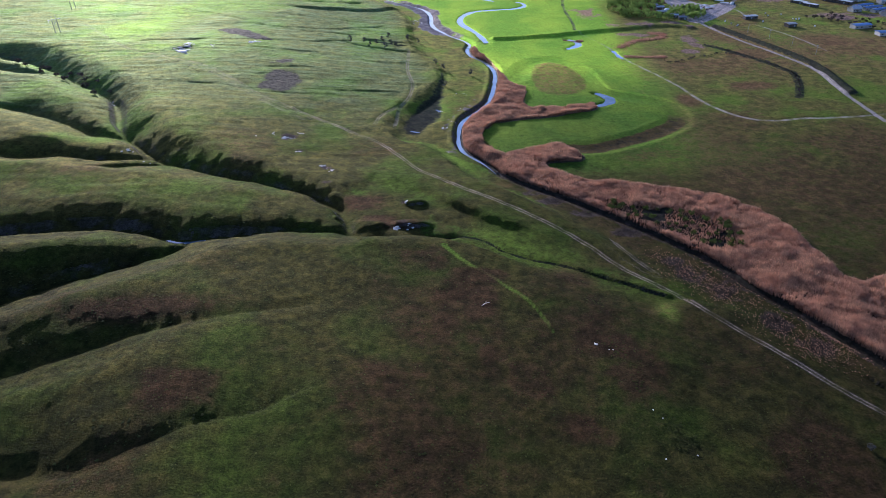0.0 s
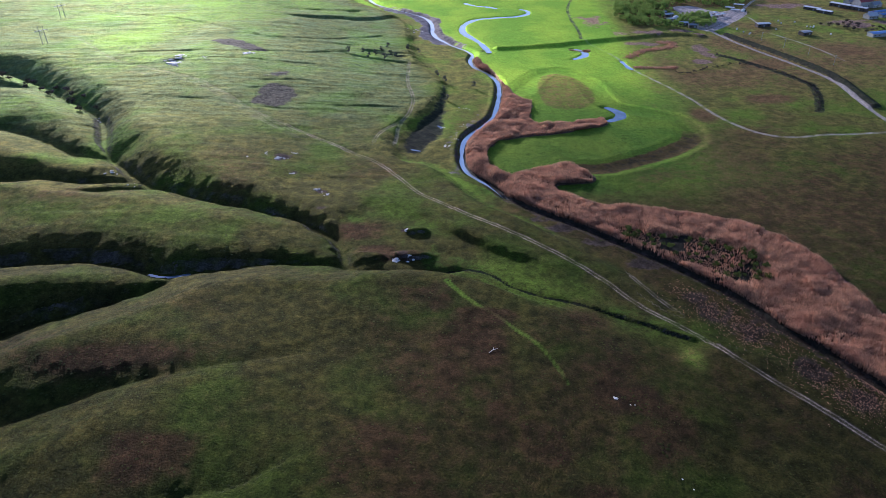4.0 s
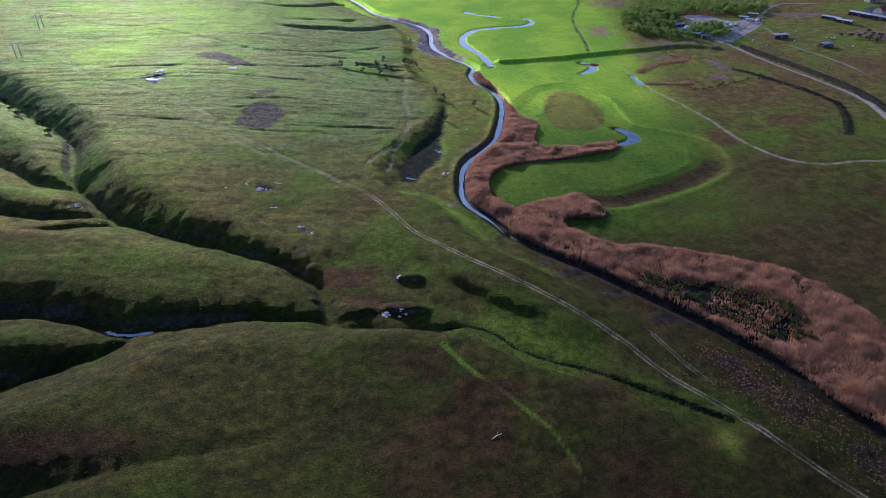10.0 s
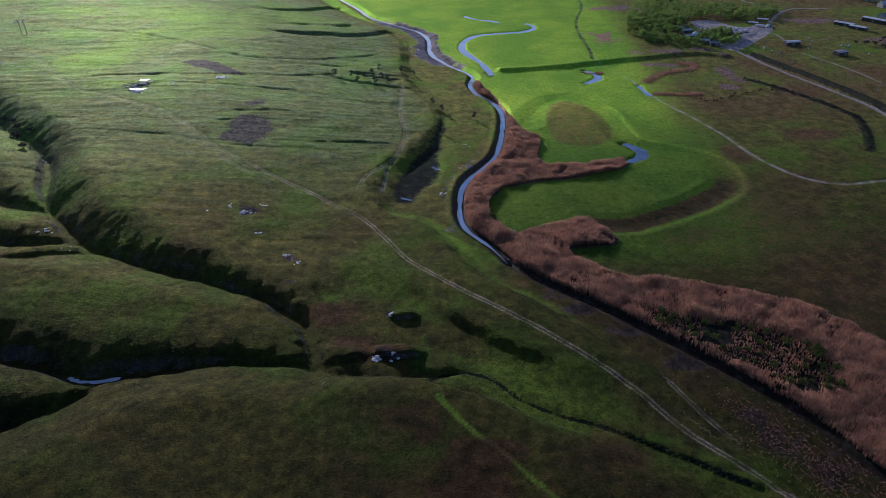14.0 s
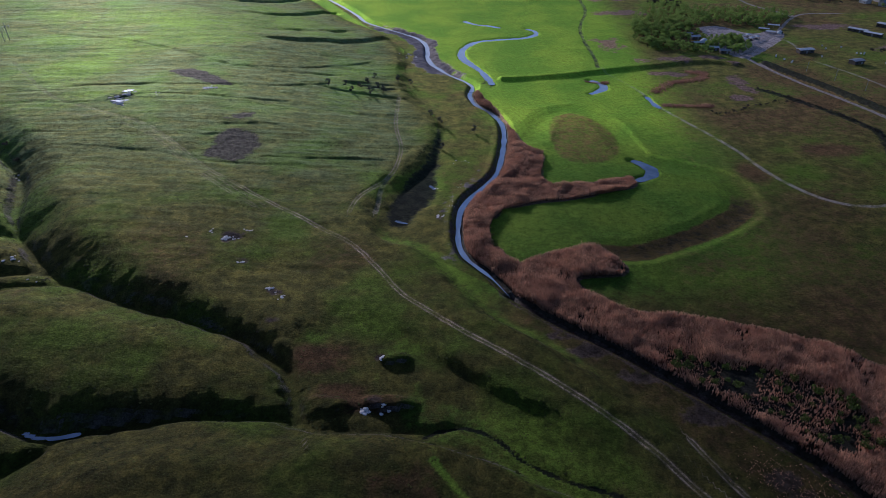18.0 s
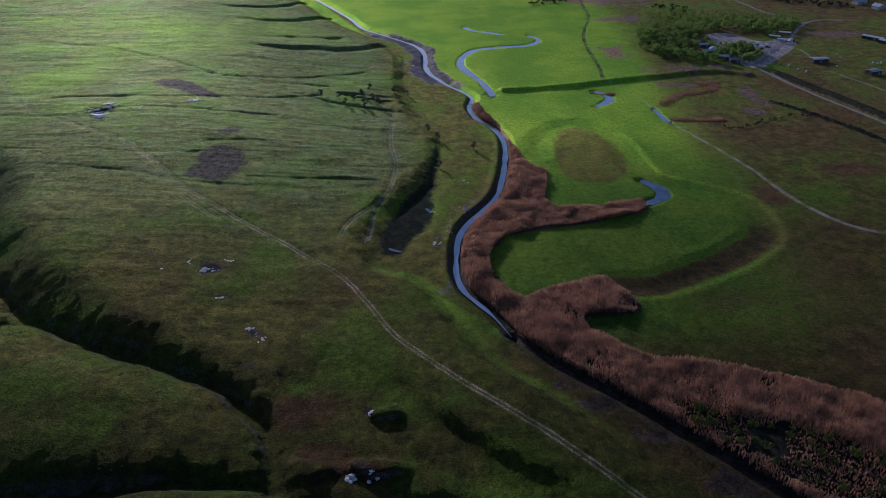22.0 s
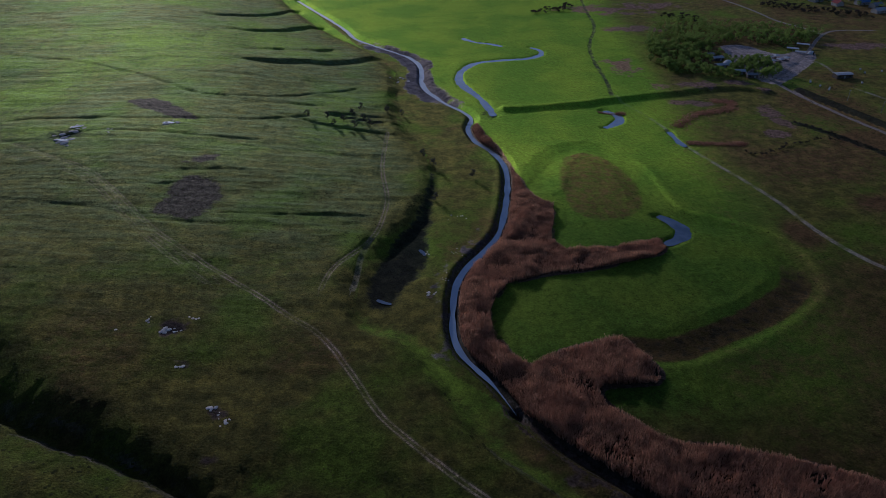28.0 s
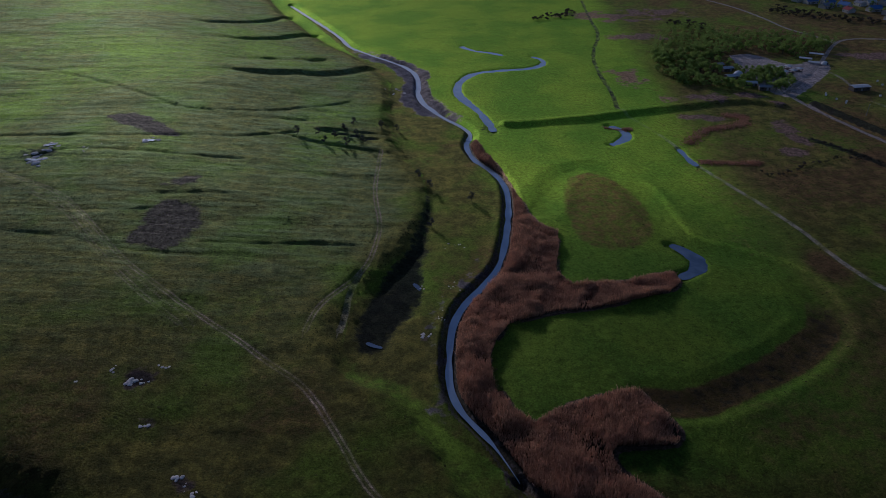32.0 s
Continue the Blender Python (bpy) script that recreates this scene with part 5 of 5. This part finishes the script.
def village():
    r = random.Random(31)
    looks = ((PALE_ROOF, "pale sheet-metal"), (GREY_ROOF, "grey slate"), (GREY_ROOF, "grey slate"), (RED_ROOF, "red tiled"), (BLUE_ROOF, "blue sheet-metal"))
    area = [(352, 905), (372, 880), (400, 868), (425, 830), (432, 790), (440, 745), (520, 745), (520, 985), (380, 985)]
    for x, y in scatter(area, 13.0, 58, 33):
        roof, word = looks[r.randrange(5)]
        house(x, y, r.choice((0.3, 0.3, 1.87)) + r.uniform(-0.12, 0.12), r.uniform(8, 13), r.uniform(6.5, 8.5), r.uniform(2.7, 3.3), r.uniform(1.8, 2.8), roof, word)
    for x, y in ((407, 660), (436, 705), (452, 690), (428, 640), (470, 720), (445, 655), (420, 720)):
        roof, word = looks[r.randrange(4)]
        house(x, y, 0.25 + r.uniform(-0.2, 0.2), r.uniform(9, 13), 7.5, 3.0, 2.2, roof, word)
    house(424, 706, 0.3, 15, 10, 6.0, 3.4, RED_ROOF, "steep red tiled")
    yard_tree = Kinds([tree("tree", 6.0, 2.6, 140 + k, "leafy garden tree between the village houses") for k in range(2)], "garden trees of the village")
    for x, y in scatter(area, 9.0, 60, 34):
        yard_tree.at(r.randrange(2), place(x + 5, y + 4, r.uniform(0, 6), r.uniform(0.6, 1.1)))


village()


def long_shed(name, x, y, turn, w, d, h, roof, label, rise=0.45):
    top = thing(name, place(x, y, turn), label, "shed")
    part("wall", walls(w, d, h, rise), WOOD_MAT if roof is not BLUE_ROOF else WALL_MAT, top)
    part("roof", gable(w, d, h, rise, 0.4), roof, top)
    n = max(2, int(w / 4))
    for k in range(n):
        px = -w / 2 + (k + 0.5) * w / n
        part("door" if k == n // 2 else "window", boxed(px - 0.7, -d / 2 - 0.05, 0.0 if k == n // 2 else 1.0, px + 0.7, -d / 2 + 0.02, 2.0), GLASS_MAT if k != n // 2 else METAL_MAT, top)
    return top


long_shed("farm_shed", 297, 640, 0.12, 12, 5.5, 2.8, PALE_ROOF, "long dark wooden farm shed with a white roof")
long_shed("farm_shed", 320, 607, 0.3, 9, 6, 2.8, GREY_ROOF, "small grey farm shed alone in the field")
long_shed("barn", 371, 698, -0.9, 16, 5, 2.6, WHITE_MAT, "long low barn with a white roof")
long_shed("barn", 376, 684, -0.9, 14, 5, 2.6, WHITE_MAT, "low barn with a white roof beside another")
long_shed("barn", 404, 708, -1.0, 20, 6, 3.2, WHITE_MAT, "large barn with a bright white roof")
long_shed("barn", 414, 694, -1.0, 18, 6, 3.0, PALE_ROOF, "pale roofed barn at the village edge")
for k in range(4):
    long_shed("garage_row", 424 + 3.5 * k, 676 - 9.5 * k, 0.35, 22, 5.5, 2.6, BLUE_ROOF, "row of garages under a blue sheet roof", 0.6)
long_shed("workshop", 379, 598, 0.2, 17, 7, 3.0, BLUE_ROOF, "workshop with a bright blue sheet roof")
long_shed("workshop", 386, 573, 0.1, 14, 7, 3.0, BLUE_ROOF, "smaller workshop with a blue sheet roof")
for x, y, w, turn in ((224, 704, 7, 0.2), (227, 694, 8, 0.2), (223, 675, 8, 0.2), (230, 659, 9, -0.15), (236, 649, 7, -0.15)):
    long_shed("cabin", x, y, turn, w, 5, 2.5, PALE_ROOF if w > 7 else GREY_ROOF, "wooden holiday cabin with a pale sheet roof", 0.8)["group"] = "cabins in the grove"


def dome(x, y, radius, label):
    top = thing("dome_tent", place(x, y, 0.4), label, "tent")
    bm = bmesh.new()
    bmesh.ops.create_icosphere(bm, subdivisions=3, radius=radius)
    bmesh.ops.bisect_plane(bm, geom=bm.verts[:] + bm.edges[:] + bm.faces[:], plane_co=(0, 0, -0.1), plane_no=(0, 0, 1), clear_inner=True)
    part("shell", bm, WHITE_MAT, top)
    part("base_ring", tubed([(radius * 1.02 * math.cos(a * math.pi / 12), radius * 1.02 * math.sin(a * math.pi / 12), 0.08) for a in range(25)], [0.12] * 25, 6), WOOD_MAT, top)
    part("door", boxed(-0.6, -radius * 1.02, 0, 0.6, -radius * 0.8, 2.0, bevel=0.05), GLASS_MAT, top)


dome(231, 682, 3.6, "white geodesic dome tent among the trees")
dome(303, 699, 2.6, "small white dome hut beside the road")


def gazebo(x, y, turn):
    top = thing("gazebo", place(x, y, turn), "open wooden gazebo with a white hipped roof in the yard", "gazebo", "gazebos in the yard")
    for a in (-1.6, 1.6):
        for b in (-1.6, 1.6):
            part("post", boxed(a - 0.08, b - 0.08, -0.3, a + 0.08, b + 0.08, 2.3), WOOD_MAT, top)
    bm = bmesh.new()
    ring = [bm.verts.new((s * 2.2, t * 2.2, 2.25)) for s, t in ((-1, -1), (1, -1), (1, 1), (-1, 1))]
    eave = [bm.verts.new((s * 2.2, t * 2.2, 2.4)) for s, t in ((-1, -1), (1, -1), (1, 1), (-1, 1))]
    tip = bm.verts.new((0, 0, 3.4))
    bm.faces.new(ring[::-1])
    for i in range(4):
        bm.faces.new((ring[i], ring[(i + 1) % 4], eave[(i + 1) % 4], eave[i]))
        bm.faces.new((eave[i], eave[(i + 1) % 4], tip))
    part("roof", bm, WHITE_MAT, top)
    part("floor_deck", boxed(-1.8, -1.8, -0.3, 1.8, 1.8, 0.15), WOOD_MAT, top)
    part("table", boxed(-0.9, -0.4, 0.6, 0.9, 0.4, 0.75), WOOD_MAT, top)


for x, y in ((259, 689), (266, 690), (272, 692), (264, 680), (271, 682), (277, 685)):
    gazebo(x, y, 0.3 + rnd.uniform(-0.1, 0.1))


def awning(x, y, turn, w, d):
    top = thing("awning", place(x, y, turn), "open carport with a flat pale roof on steel posts", "carport", "carports by the yard gate")
    for a in (-w / 2 + 0.3, 0, w / 2 - 0.3):
        for b in (-d / 2 + 0.3, d / 2 - 0.3):
            part("post", tubed([(a, b, -0.4), (a, b, 2.5)], [0.06, 0.06], 6), METAL_MAT, top)
    part("roof", boxed(-w / 2, -d / 2, 2.5, w / 2, d / 2, 2.64), PALE_ROOF, top)
    part("fascia", boxed(-w / 2 - 0.03, -d / 2 - 0.05, 2.35, w / 2 + 0.03, -d / 2, 2.66), WHITE_MAT, top)


for x, y, w in ((293, 709, 9), (294, 698, 8), (306, 719, 10)):
    awning(x, y, -0.5, w, 4)


def hive(x, y):
    top = thing("beehive", place(x, y, rnd.uniform(0, 3), 1.25), "small white-painted box hive standing in the pasture", "beehive", "hives in the pasture")
    part("body", boxed(-0.4, -0.4, 0.2, 0.4, 0.4, 0.9, bevel=0.03), WHITE_MAT, top)
    part("lid", boxed(-0.46, -0.46, 0.9, 0.46, 0.46, 1.02, bevel=0.03), PALE_ROOF, top)
    for a in (-0.3, 0.3):
        part("foot", boxed(a - 0.06, -0.4, -0.3, a + 0.06, 0.4, 0.2), WOOD_MAT, top)


for x, y in ((270, 631), (271.5, 634), (273, 623), (275, 615), (277, 618), (318, 655), (303, 625), (317, 647), (331, 650), (334, 632), (336, 630), (340, 632), (338, 629), (341, 604)):
    hive(x, y)


# ---- poles and pylons ----
def utility_pole(x, y):
    top = thing("utility_pole", place(x, y, 0.5), "grey concrete power pole with a short crossarm", "utility pole", "poles across the field")
    part("pole", tubed([(0, 0, -0.8), (0, 0, 7.5)], [0.17, 0.1], 8), METAL_MAT, top)
    arm = part("crossarm", boxed(-0.9, -0.06, 6.9, 0.9, 0.06, 7.05), METAL_MAT, top)
    for a in (-0.8, 0, 0.8):
        part("insulator", tubed([(a, 0, 7.05), (a, 0, 7.3)], [0.06, 0.04], 6), WHITE_MAT, arm)


for x, y in ((276, 593), (285, 570), (294, 547), (301, 521)):
    utility_pole(x, y)


def pylon(x, y):
    top = thing("pylon", place(x, y, 0.9), "two-legged steel portal pylon on the open steppe", "pylon", "pylons of the power line")
    for s in (-1.9, 1.9):
        part("leg", tubed([(s * 1.05, 0, -1.0), (s, 0, 12.5)], [0.24, 0.16], 8), METAL_MAT, top)
        part("earth_peak", tubed([(s, 0, 12.5), (s * 0.8, 0, 14.2)], [0.12, 0.06], 6), METAL_MAT, top)
    arm = part("crossarm", boxed(-5.2, -0.16, 10.6, 5.2, 0.16, 10.95), METAL_MAT, top)
    for a in (-4.9, 0, 4.9):
        part("insulator", tubed([(a, 0, 10.6), (a, 0, 10.1), (a, 0, 9.3)], [0.08, 0.17, 0.08], 8), WHITE_MAT, arm)
    part("brace", tubed([(-1.95, 0, 5.5), (1.9, 0, 10.4)], [0.07, 0.07], 5), METAL_MAT, top)
    part("brace", tubed([(1.95, 0, 5.5), (-1.9, 0, 10.4)], [0.07, 0.07], 5), METAL_MAT, top)


for x, y in ((-323, 575), (-351, 665)):
    pylon(x, y)
